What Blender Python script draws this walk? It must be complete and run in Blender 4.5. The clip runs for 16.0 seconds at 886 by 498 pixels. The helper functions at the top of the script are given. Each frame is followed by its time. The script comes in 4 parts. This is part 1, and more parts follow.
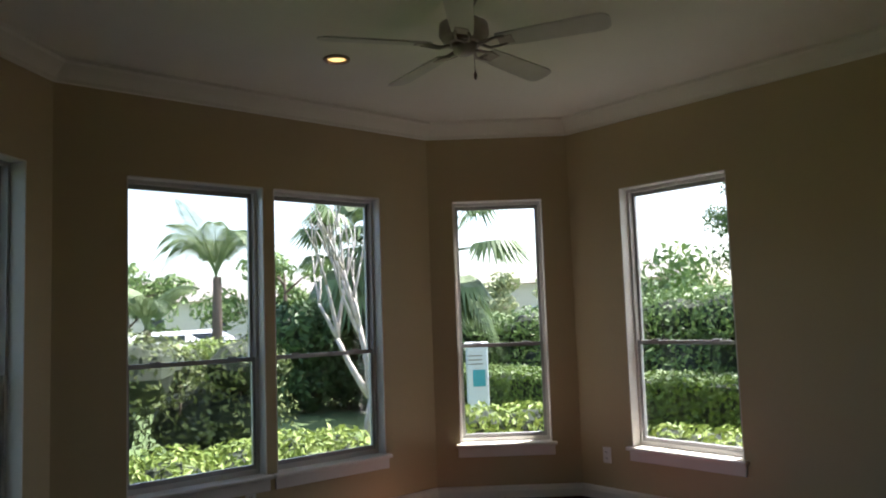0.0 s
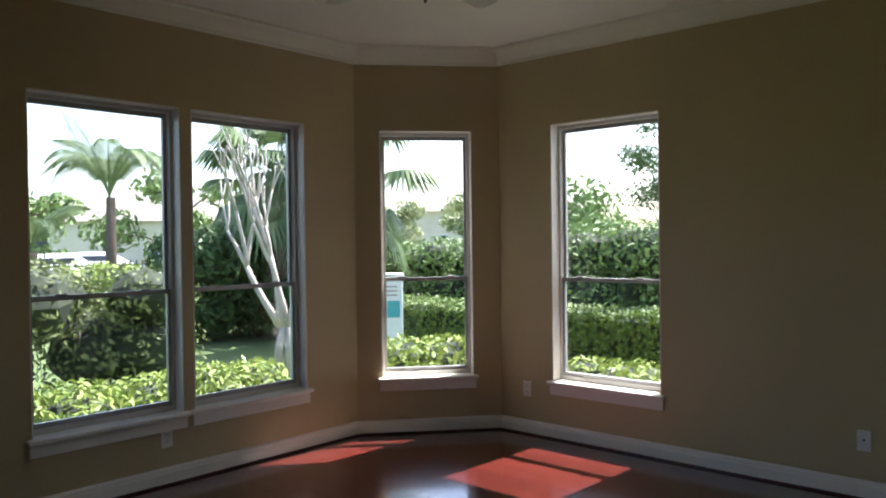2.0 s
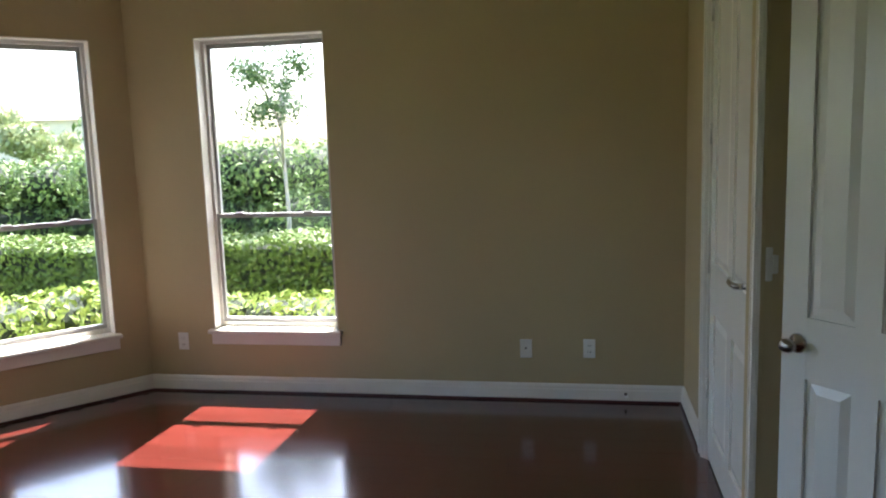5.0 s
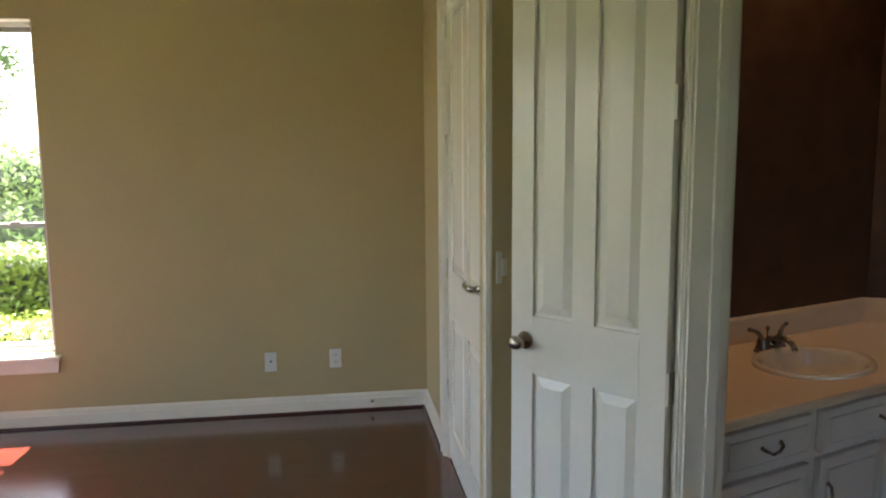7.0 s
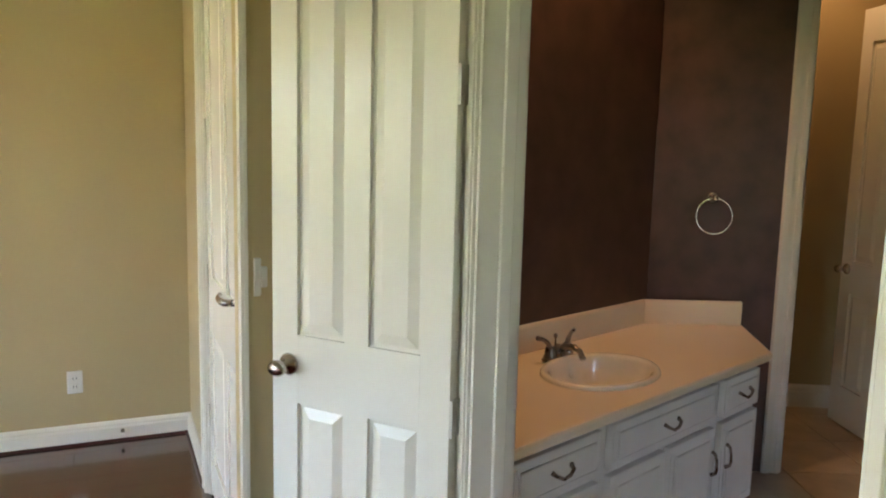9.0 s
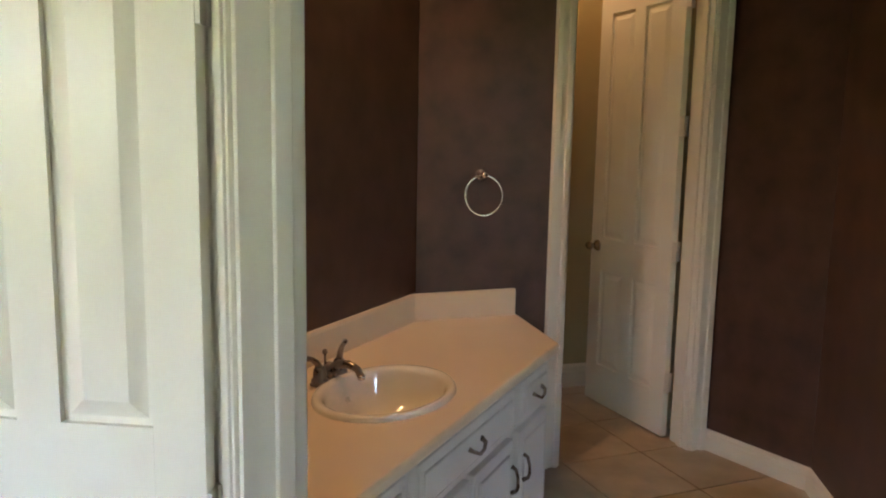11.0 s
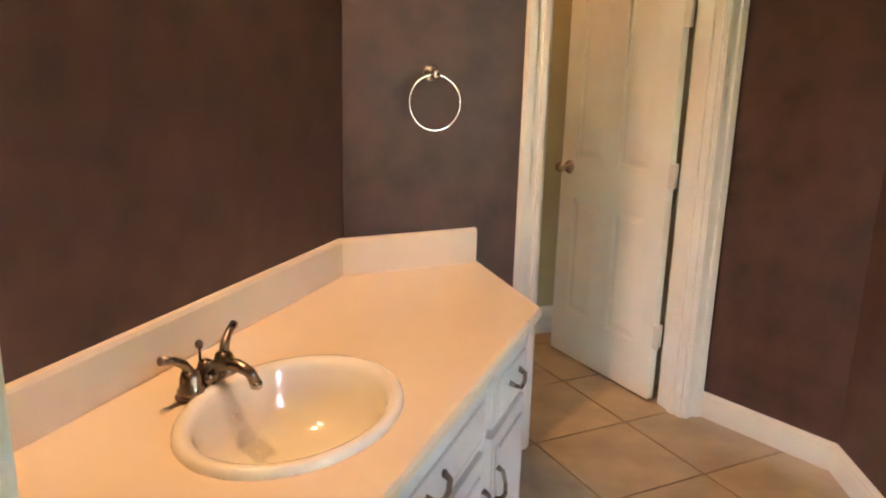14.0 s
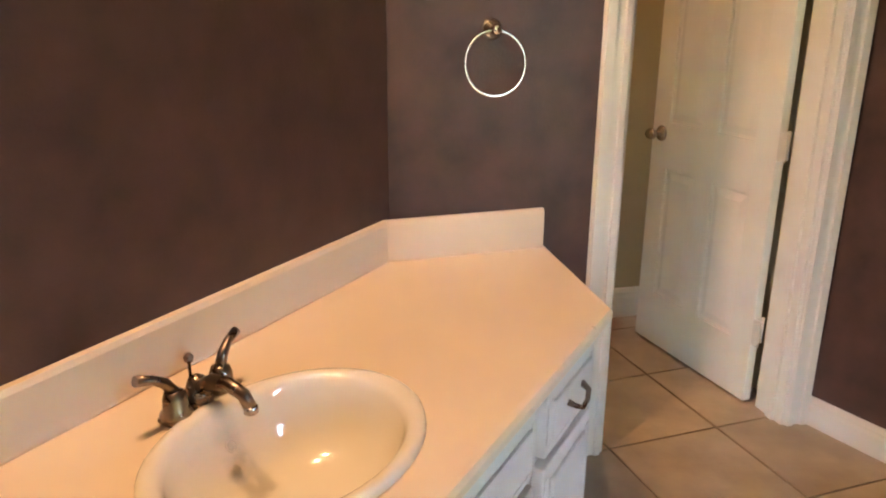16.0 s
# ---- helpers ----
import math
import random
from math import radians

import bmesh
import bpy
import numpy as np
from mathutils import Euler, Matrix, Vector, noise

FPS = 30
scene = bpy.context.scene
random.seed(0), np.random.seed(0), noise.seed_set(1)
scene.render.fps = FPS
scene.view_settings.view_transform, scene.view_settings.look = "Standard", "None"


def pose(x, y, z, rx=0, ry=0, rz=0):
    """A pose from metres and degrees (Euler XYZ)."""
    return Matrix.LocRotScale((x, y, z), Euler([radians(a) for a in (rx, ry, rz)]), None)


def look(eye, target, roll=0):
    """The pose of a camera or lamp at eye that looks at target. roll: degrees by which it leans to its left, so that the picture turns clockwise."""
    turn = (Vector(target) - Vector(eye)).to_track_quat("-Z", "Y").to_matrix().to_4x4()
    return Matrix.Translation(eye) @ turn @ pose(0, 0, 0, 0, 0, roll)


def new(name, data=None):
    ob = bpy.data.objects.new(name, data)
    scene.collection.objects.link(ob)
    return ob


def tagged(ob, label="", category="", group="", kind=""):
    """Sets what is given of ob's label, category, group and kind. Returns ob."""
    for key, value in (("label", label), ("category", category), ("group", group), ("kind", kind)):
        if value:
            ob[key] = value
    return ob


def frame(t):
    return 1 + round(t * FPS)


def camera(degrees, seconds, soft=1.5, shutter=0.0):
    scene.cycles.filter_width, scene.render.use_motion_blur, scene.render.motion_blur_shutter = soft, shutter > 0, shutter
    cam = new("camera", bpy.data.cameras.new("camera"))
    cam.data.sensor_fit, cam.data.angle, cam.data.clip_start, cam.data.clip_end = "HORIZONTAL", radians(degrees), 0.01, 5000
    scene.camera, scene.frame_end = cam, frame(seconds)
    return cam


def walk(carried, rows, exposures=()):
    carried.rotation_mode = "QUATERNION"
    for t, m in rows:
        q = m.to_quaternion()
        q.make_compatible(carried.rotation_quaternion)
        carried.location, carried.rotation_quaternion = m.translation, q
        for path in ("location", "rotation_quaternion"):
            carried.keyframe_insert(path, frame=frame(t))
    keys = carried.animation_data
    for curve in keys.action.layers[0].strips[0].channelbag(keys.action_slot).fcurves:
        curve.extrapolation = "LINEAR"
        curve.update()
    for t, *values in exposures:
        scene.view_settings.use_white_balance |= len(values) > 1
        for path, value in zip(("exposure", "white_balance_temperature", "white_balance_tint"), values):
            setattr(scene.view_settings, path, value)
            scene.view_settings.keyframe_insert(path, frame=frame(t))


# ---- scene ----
cam = camera(60.0, 16.0, soft=2.0)
PATH = [
    (0, (2.431, 0.366, 1.442), (0.92, 1.665, 1.617), -2.0),
    (0.5, (2.395, 0.337, 1.459), (0.904, 1.662, 1.608), -1.2),
    (1, (2.314, 0.318, 1.472), (0.86, 1.688, 1.573), -0.9),
    (1.5, (2.264, 0.322, 1.467), (0.856, 1.741, 1.515), -1.0),
    (2, (2.193, 0.328, 1.497), (0.854, 1.813, 1.476), -0.7),
    (2.5, (2.049, 0.39, 1.491), (0.809, 1.957, 1.416), -1.4),
    (3, (1.924, 0.391, 1.496), (0.806, 2.045, 1.379), -1.2),
    (3.5, (1.782, 0.415, 1.495), (0.821, 2.163, 1.344), -1.1),
    (4, (1.593, 0.386, 1.521), (0.837, 2.227, 1.331), -1.8),
    (4.5, (1.456, 0.37, 1.652), (0.915, 2.278, 1.389), -2.2),
    (5, (1.421, 0.411, 1.651), (1.067, 2.36, 1.37), -1.9),
    (7.5, (1.46, 0.484, 1.621), (1.891, 2.42, 1.367), -0.2),
    (8, (1.497, 0.564, 1.612), (2.054, 2.469, 1.362), -0.0),
    (8.5, (1.575, 0.719, 1.608), (2.253, 2.582, 1.347), 0.4),
    (9, (1.64, 0.831, 1.601), (2.44, 2.645, 1.335), 1.4),
    (9.5, (1.668, 1.032, 1.594), (2.658, 2.748, 1.315), 1.9),
    (10, (1.69, 1.207, 1.585), (2.863, 2.802, 1.299), 1.8),
    (12.5, (2.265, 1.774, 1.471), (3.784, 3.034, 1.146), -0.3),
    (13, (2.365, 1.897, 1.473), (3.886, 3.138, 1.089), -0.3),
    (13.5, (2.426, 2.008, 1.47), (3.937, 3.24, 1.024), 0.5),
    (14, (2.473, 2.075, 1.452), (3.954, 3.325, 0.955), 1.5),
    (14.5, (2.571, 2.163, 1.426), (4.002, 3.448, 0.876), 2.3),
    (15, (2.685, 2.229, 1.416), (4.049, 3.562, 0.814), 2.6),
    (15.5, (2.757, 2.237, 1.429), (4.064, 3.615, 0.803), 1.7),
    (16, (2.79, 2.209, 1.449), (4.074, 3.616, 0.841), 0.4),
]
walk(cam, [(t, look(eye, target, roll)) for t, eye, target, roll in PATH],
     exposures=[(0.0, 2.05, 6150, 16), (2.5, 2.38, 6050, 16), (5.0, 3.15, 6200, 15), (7.4, 4.3, 7150, 16), (9.0, 5.05, 7200, 16), (10.2, 5.0, 6900, 16), (12.5, 6.2, 7250, 18), (14.5, 6.6, 7200, 19), (16.0, 6.55, 6850, 19)])

# ---- world and lights ----
world = bpy.data.worlds.new("sky")
scene.world = world
world.use_nodes = True
wn = world.node_tree
sky = wn.nodes.new("ShaderNodeTexSky")
sky.sky_type = "NISHITA"
sky.sun_disc = False
sky.sun_elevation, sky.sun_rotation = radians(59), radians(2)
sky.dust_density, sky.air_density = 3.0, 1.0
wn.nodes["Background"].inputs[1].default_value = 0.15
wn.links.new(sky.outputs[0], wn.nodes["Background"].inputs[0])

SUN_TO = Vector((0.02, 0.515, 0.857))
sun = new("sun", bpy.data.lights.new("sun", "SUN"))
sun.data.energy, sun.data.angle, sun.data.color = 5.0, radians(0.5), (1.0, 0.95, 0.86)
sun.matrix_world = look(SUN_TO * 30, (0, 0, 0))


def lamp(name, kind, at, energy, color, size=0.05):
    ob = new(name, bpy.data.lights.new(name, kind))
    ob.data.energy, ob.data.color = energy, color
    if kind == "AREA":
        ob.data.size = size
    else:
        ob.data.shadow_soft_size = size
    ob.location = at
    return ob


# ---- materials ----
def material(name, color, rough=0.6, metal=0.0, dark=0.75, scale=6.0, fine=90.0, bump=0.05, coat=0.0, per_object=0.0, spec=0.5):
    """A surface with broad mottling, fine grain and relief."""
    m = bpy.data.materials.new(name)
    m.use_nodes = True
    n, l = m.node_tree.nodes, m.node_tree.links
    b = n["Principled BSDF"]
    b.inputs["Metallic"].default_value = metal
    b.inputs["Coat Weight"].default_value = coat
    b.inputs["Coat Roughness"].default_value = 0.12
    b.inputs["Specular IOR Level"].default_value = spec
    co = n.new("ShaderNodeTexCoord")
    big = n.new("ShaderNodeTexNoise")
    big.inputs["Scale"].default_value, big.inputs["Detail"].default_value = scale, 5
    small = n.new("ShaderNodeTexNoise")
    small.inputs["Scale"].default_value, small.inputs["Detail"].default_value = fine, 3
    for t in (big, small):
        l.new(co.outputs["Object"], t.inputs["Vector"])
    ramp = n.new("ShaderNodeMapRange")
    ramp.inputs[1].default_value, ramp.inputs[2].default_value = 0.3, 0.7
    l.new(big.outputs[0], ramp.inputs[0])
    mix = n.new("ShaderNodeMix")
    mix.data_type = "RGBA"
    mix.inputs[6].default_value = (*[c * dark for c in color], 1)
    mix.inputs[7].default_value = (*color, 1)
    l.new(ramp.outputs[0], mix.inputs[0])
    last = mix.outputs[2]
    if per_object:
        info = n.new("ShaderNodeObjectInfo")
        hsv = n.new("ShaderNodeHueSaturation")
        vary = n.new("ShaderNodeMapRange")
        vary.inputs[3].default_value, vary.inputs[4].default_value = 1 - per_object, 1 + per_object
        l.new(info.outputs["Random"], vary.inputs[0])
        l.new(vary.outputs[0], hsv.inputs["Value"])
        l.new(last, hsv.inputs["Color"])
        last = hsv.outputs[0]
    l.new(last, b.inputs["Base Color"])
    rr = n.new("ShaderNodeMapRange")
    rr.inputs[3].default_value, rr.inputs[4].default_value = max(0.02, rough - 0.06), min(1, rough + 0.06)
    l.new(big.outputs[0], rr.inputs[0])
    l.new(rr.outputs[0], b.inputs["Roughness"])
    if bump:
        bp = n.new("ShaderNodeBump")
        bp.inputs["Strength"].default_value, bp.inputs["Distance"].default_value = bump, 0.01
        l.new(small.outputs[0], bp.inputs["Height"])
        l.new(bp.outputs[0], b.inputs["Normal"])
    return m


def wood_floor():
    m = material("cherry_floorboard", (0.10, 0.018, 0.013), 0.2, 0, 0.6, 3, 60, 0.02, 1.0, 0.22, 0.2)
    m.node_tree.nodes["Principled BSDF"].inputs["Coat IOR"].default_value = 1.65
    n, l = m.node_tree.nodes, m.node_tree.links
    co = n["Texture Coordinate"]
    mp = n.new("ShaderNodeMapping")
    mp.inputs["Scale"].default_value = (0.6, 9, 9)
    l.new(co.outputs["Object"], mp.inputs["Vector"])
    l.new(mp.outputs[0], n["Noise Texture"].inputs["Vector"])
    return m


def leaf_material(name, a, b2):
    m = bpy.data.materials.new(name)
    m.use_nodes = True
    n, l = m.node_tree.nodes, m.node_tree.links
    b = n["Principled BSDF"]
    g = n.new("ShaderNodeNewGeometry")
    mix = n.new("ShaderNodeMix")
    mix.data_type = "RGBA"
    mix.inputs[6].default_value, mix.inputs[7].default_value = (*a, 1), (*b2, 1)
    l.new(g.outputs["Random Per Island"], mix.inputs[0])
    l.new(mix.outputs[2], b.inputs["Base Color"])
    b.inputs["Roughness"].default_value = 0.5
    b.inputs["Specular IOR Level"].default_value = 0.22
    tr = n.new("ShaderNodeBsdfTranslucent")
    l.new(mix.outputs[2], tr.inputs["Color"])
    ms = n.new("ShaderNodeMixShader")
    ms.inputs[0].default_value = 0.2
    l.new(b.outputs[0], ms.inputs[1])
    l.new(tr.outputs[0], ms.inputs[2])
    l.new(ms.outputs[0], n["Material Output"].inputs[0])
    return m


def glow(name, color, power):
    m = bpy.data.materials.new(name)
    m.use_nodes = True
    b = m.node_tree.nodes["Principled BSDF"]
    b.inputs["Base Color"].default_value = (0.9, 0.9, 0.85, 1)
    b.inputs["Emission Color"].default_value = (*color, 1)
    b.inputs["Emission Strength"].default_value = power
    return m


def glass():
    m = bpy.data.materials.new("window_glass")
    m.use_nodes = True
    n, l = m.node_tree.nodes, m.node_tree.links
    tr, gl, fr, ms = (n.new("ShaderNodeBsdfTransparent"), n.new("ShaderNodeBsdfGlossy"), n.new("ShaderNodeFresnel"), n.new("ShaderNodeMixShader"))
    gl.inputs["Roughness"].default_value = 0.02
    tr.inputs["Color"].default_value = (0.93, 0.95, 0.94, 1)
    l.new(fr.outputs[0], ms.inputs[0])
    l.new(tr.outputs[0], ms.inputs[1])
    l.new(gl.outputs[0], ms.inputs[2])
    l.new(ms.outputs[0], n["Material Output"].inputs[0])
    return m


M_WALL = material("tan_wall_paint", (0.51, 0.41, 0.23), 0.55, 0, 0.93, 1.2, 160, 0.06)
M_BROWN = material("mottled_brown_wall_paint", (0.108, 0.052, 0.038), 0.48, 0, 0.50, 7.0, 120, 0.08)
M_CEIL = material("ceiling_paint", (0.80, 0.78, 0.66), 0.8, 0, 0.95, 1.5, 150, 0.08)
M_TRIM = material("white_trim_paint", (0.82, 0.79, 0.72), 0.35, 0, 0.95, 3, 80, 0.01)
M_DOOR = material("white_door_paint", (0.86, 0.84, 0.77), 0.22, 0, 0.95, 2, 70, 0.015)
M_CAB = material("white_cabinet_paint", (0.76, 0.74, 0.70), 0.35, 0, 0.93, 5, 90, 0.02)
M_FRAME = material("white_window_frame", (0.72, 0.70, 0.66), 0.4, 0, 0.9, 8, 90, 0.01)
M_SASH = material("grey_aluminium_sash", (0.42, 0.42, 0.40), 0.4, 0.3, 0.85, 8, 90, 0.01)
M_PLANK = wood_floor()
M_GAP = material("dark_floor_joint", (0.03, 0.008, 0.006), 0.6)
M_TILE = material("beige_stone_tile", (0.52, 0.41, 0.29), 0.3, 0, 0.66, 5, 60, 0.06, 0, 0.10)
M_GROUT = material("brown_grout", (0.20, 0.15, 0.10), 0.9, 0, 0.8, 9, 90, 0.1)
M_COUNTER = material("cream_cultured_marble", (0.80, 0.66, 0.50), 0.3, 0, 0.96, 4, 90, 0.005)
M_SINK = material("cream_porcelain", (0.82, 0.76, 0.64), 0.1, 0, 0.98, 4, 90, 0.0, 0.6)
M_BRONZE = material("aged_pewter_metal", (0.30, 0.24, 0.19), 0.28, 1.0, 0.7, 30, 200, 0.02)
M_CHROME = material("polished_nickel", (0.74, 0.70, 0.64), 0.14, 1.0, 0.95, 20, 100, 0.0)
M_NICKEL = material("satin_nickel", (0.50, 0.47, 0.43), 0.25, 1.0, 0.85, 20, 100, 0.0)
M_HINGE = material("painted_hinge", (0.70, 0.68, 0.62), 0.3, 0.1, 0.9, 20, 100, 0.0)
M_PLATE = material("white_plastic_plate", (0.80, 0.79, 0.75), 0.35, 0, 0.97, 9, 90, 0.0)
M_SLOT = material("dark_slot", (0.06, 0.05, 0.05), 0.6)
M_FANW = material("whitewashed_fan_blade", (0.66, 0.64, 0.56), 0.45, 0, 0.9, 9, 60, 0.02)
M_FANM = material("antique_white_fan_body", (0.50, 0.43, 0.37), 0.35, 0.1, 0.75, 12, 60, 0.02)
M_BULB = glow("warm_bulb", (1.0, 0.62, 0.20), 0.42)
M_SHOE = material("dark_cherry_moulding", (0.05, 0.010, 0.008), 0.35)
M_CAN = material("copper_trim_ring", (0.55, 0.40, 0.30), 0.35, 0.2)
M_GLASS = glass()
M_BARK = material("pale_grey_bark", (0.50, 0.45, 0.40), 0.8, 0, 0.6, 9, 60, 0.4)
M_DARKBARK = material("brown_bark", (0.14, 0.10, 0.07), 0.9, 0, 0.6, 9, 60, 0.5)
M_GRASS = material("lawn", (0.085, 0.13, 0.035), 0.9, 0, 0.6, 2.5, 40, 0.6)
M_LEAF_BRIGHT = leaf_material("bright_hedge_leaf", (0.12, 0.18, 0.03), (0.27, 0.34, 0.085))
M_LEAF_MID = leaf_material("green_leaf", (0.07, 0.125, 0.035), (0.19, 0.27, 0.09))
M_LEAF_TWIG = leaf_material("twiggy_shrub_leaf", (0.06, 0.075, 0.03), (0.20, 0.24, 0.09))
M_LEAF_CLIP = leaf_material("clipped_hedge_leaf", (0.06, 0.10, 0.02), (0.13, 0.19, 0.04))
M_LEAF_DARK = leaf_material("dark_green_leaf", (0.03, 0.065, 0.02), (0.085, 0.14, 0.05))
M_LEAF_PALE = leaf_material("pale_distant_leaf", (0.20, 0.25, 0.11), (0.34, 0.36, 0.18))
# near-black green: the shade inside hedges is put into this colour
M_CORE = material("painted_inner_shade", (0.022, 0.034, 0.014), 0.9, 0, 0.5, 12, 60, 0.6)
M_PALM = leaf_material("palm_frond_leaf", (0.07, 0.115, 0.045), (0.17, 0.23, 0.10))
# lighter than M_PALM: haze over the far palms is mixed into the colour
M_FEATHER = leaf_material("hazed_feather_palm_leaf", (0.12, 0.17, 0.08), (0.24, 0.30, 0.15))
M_STUCCO = material("cream_stucco", (0.68, 0.60, 0.48), 0.9, 0, 0.85, 3, 60, 0.2)
M_ROOF = material("grey_shingle", (0.25, 0.22, 0.20), 0.9, 0, 0.7, 6, 60, 0.4)
M_PANE = material("dark_window_pane", (0.06, 0.07, 0.08), 0.1)
M_FENCE = material("dark_fence_paint", (0.05, 0.05, 0.05), 0.5)
M_CAR = material("white_car_paint", (0.75, 0.75, 0.76), 0.2, 0, 0.97, 3, 80, 0, 0.6)
M_CARD = material("dark_car_paint", (0.08, 0.08, 0.10), 0.2, 0, 0.9, 3, 80, 0, 0.6)
M_TYRE = material("tyre_rubber", (0.03, 0.03, 0.03), 0.8)
M_ASPHALT = material("asphalt", (0.16, 0.15, 0.14), 0.9, 0, 0.8, 2, 60, 0.3)
M_UTIL = material("pale_grey_cabinet_paint", (0.62, 0.66, 0.68), 0.5, 0, 0.92, 4, 60, 0.02)
M_LABEL = material("teal_label", (0.05, 0.32, 0.38), 0.4)


# ---- builders ----
def box(bm, x0, x1, y0, y1, z0, z1, bevel=0.0, m=None):
    r = bmesh.ops.create_cube(bm, size=1)
    vs = r["verts"]
    for v in vs:
        v.co = Vector((x0 + (v.co.x + 0.5) * (x1 - x0), y0 + (v.co.y + 0.5) * (y1 - y0), z0 + (v.co.z + 0.5) * (z1 - z0)))
    if m is not None:
        bmesh.ops.transform(bm, matrix=m, verts=vs)
    if bevel:
        es = list({e for v in vs for e in v.link_edges})
        bmesh.ops.bevel(bm, geom=es, offset=bevel, segments=2, affect="EDGES", profile=0.5)
    return bm


def one_box(*a, **k):
    return box(bmesh.new(), *a, **k)


def lathe(bm, profile, m=None, steps=24):
    """Turn a profile of (radius, height) about z."""
    rings = []
    for r, z in profile:
        rings.append([bm.verts.new((r * math.cos(2 * math.pi * i / steps), r * math.sin(2 * math.pi * i / steps), z)) for i in range(steps)])
    faces = []
    for a, b in zip(rings, rings[1:]):
        for i in range(steps):
            f = bm.faces.new((a[i], a[(i + 1) % steps], b[(i + 1) % steps], b[i]))
            f.smooth = True
            faces.append(f)
    for ring, flip in ((rings[0], True), (rings[-1], False)):
        if profile[0 if flip else -1][0] > 1e-4:
            bm.faces.new(ring[::-1] if flip else ring)
    vs = [v for ring in rings for v in ring]
    if m is not None:
        bmesh.ops.transform(bm, matrix=m, verts=vs)
    return bm


def tube(bm, points, radii, steps=10, m=None):
    pts = [Vector(p) for p in points]
    rings = []
    side = None
    for i, p in enumerate(pts):
        d = (pts[min(i + 1, len(pts) - 1)] - pts[max(i - 1, 0)]).normalized()
        if side is None:
            side = d.orthogonal().normalized()
        side = (side - d * side.dot(d)).normalized()
        up = d.cross(side)
        r = radii[i] if hasattr(radii, "__len__") else radii
        rings.append([bm.verts.new(p + (side * math.cos(a) + up * math.sin(a)) * r) for a in (2 * math.pi * k / steps for k in range(steps))])
    for a, b in zip(rings, rings[1:]):
        for i in range(steps):
            f = bm.faces.new((a[i], a[(i + 1) % steps], b[(i + 1) % steps], b[i]))
            f.smooth = True
    bm.faces.new(rings[0][::-1])
    bm.faces.new(rings[-1])
    if m is not None:
        bmesh.ops.transform(bm, matrix=m, verts=[v for r in rings for v in r])
    return bm


def sweep(bm, profile, line, closed=False):
    """Carry a (depth, height) profile along a plan line, mitred; depth is to the left of the line."""
    pts = [Vector((*p, 0)) for p in line]
    rings = []
    for i, p in enumerate(pts):
        a = (p - pts[i - 1]).normalized() if i else None
        b = (pts[i + 1] - p).normalized() if i + 1 < len(pts) else None
        na = Vector((-a.y, a.x, 0)) if a else None
        nb = Vector((-b.y, b.x, 0)) if b else None
        if na and nb:
            n = (na + nb).normalized()
            n /= max(0.3, n.dot(na))
        else:
            n = na or nb
        rings.append([bm.verts.new(p + n * d + Vector((0, 0, z))) for d, z in profile])
    k = len(profile)
    for a, b in zip(rings, rings[1:]):
        for i in range(k):
            bm.faces.new((a[i], a[(i + 1) % k], b[(i + 1) % k], b[i]))
    bm.faces.new(rings[0])
    bm.faces.new(rings[-1][::-1])
    bmesh.ops.recalc_face_normals(bm, faces=bm.faces)
    return bm


def part(name, bm, mat, parent=None, label="", m=None):
    me = bpy.data.meshes.new(name)
    bmesh.ops.recalc_face_normals(bm, faces=bm.faces)
    bm.to_mesh(me)
    bm.free()
    me.materials.append(mat)
    ob = new(name, me)
    ob.parent = parent
    if m is not None:
        ob.matrix_basis = m
    if label:
        ob["label"] = label
    return ob


def thing(name, m, label, category, group="", kind=""):
    ob = new(name)
    ob.empty_display_size = 0.1
    ob.matrix_basis = m
    return tagged(ob, label, category, group, kind)


def plan(p0, p1):
    """A frame at p0: x along the wall, y to the left of p0-p1, z up."""
    a = math.degrees(math.atan2(p1[1] - p0[1], p1[0] - p0[0]))
    return pose(p0[0], p0[1], 0, 0, 0, a), math.hypot(p1[0] - p0[0], p1[1] - p0[1])


def wall(name, p0, p1, thick, top, mat, label, holes=(), z0=0.0, extend=(0, 0)):
    """A wall whose room face is the line p0-p1 and whose body lies to the left of it."""
    m, length = plan(p0, p1)
    bm = bmesh.new()
    s = -extend[0]
    for a, b, za, zb in sorted(holes):
        box(bm, s, a, 0, thick, z0, top)
        if za > z0:
            box(bm, a, b, 0, thick, z0, za)
        if zb < top:
            box(bm, a, b, 0, thick, zb, top)
        s = b
    box(bm, s, length + extend[1], 0, thick, z0, top)
    return tagged(part(name, bm, mat, m=m), label, "wall", kind="structure")


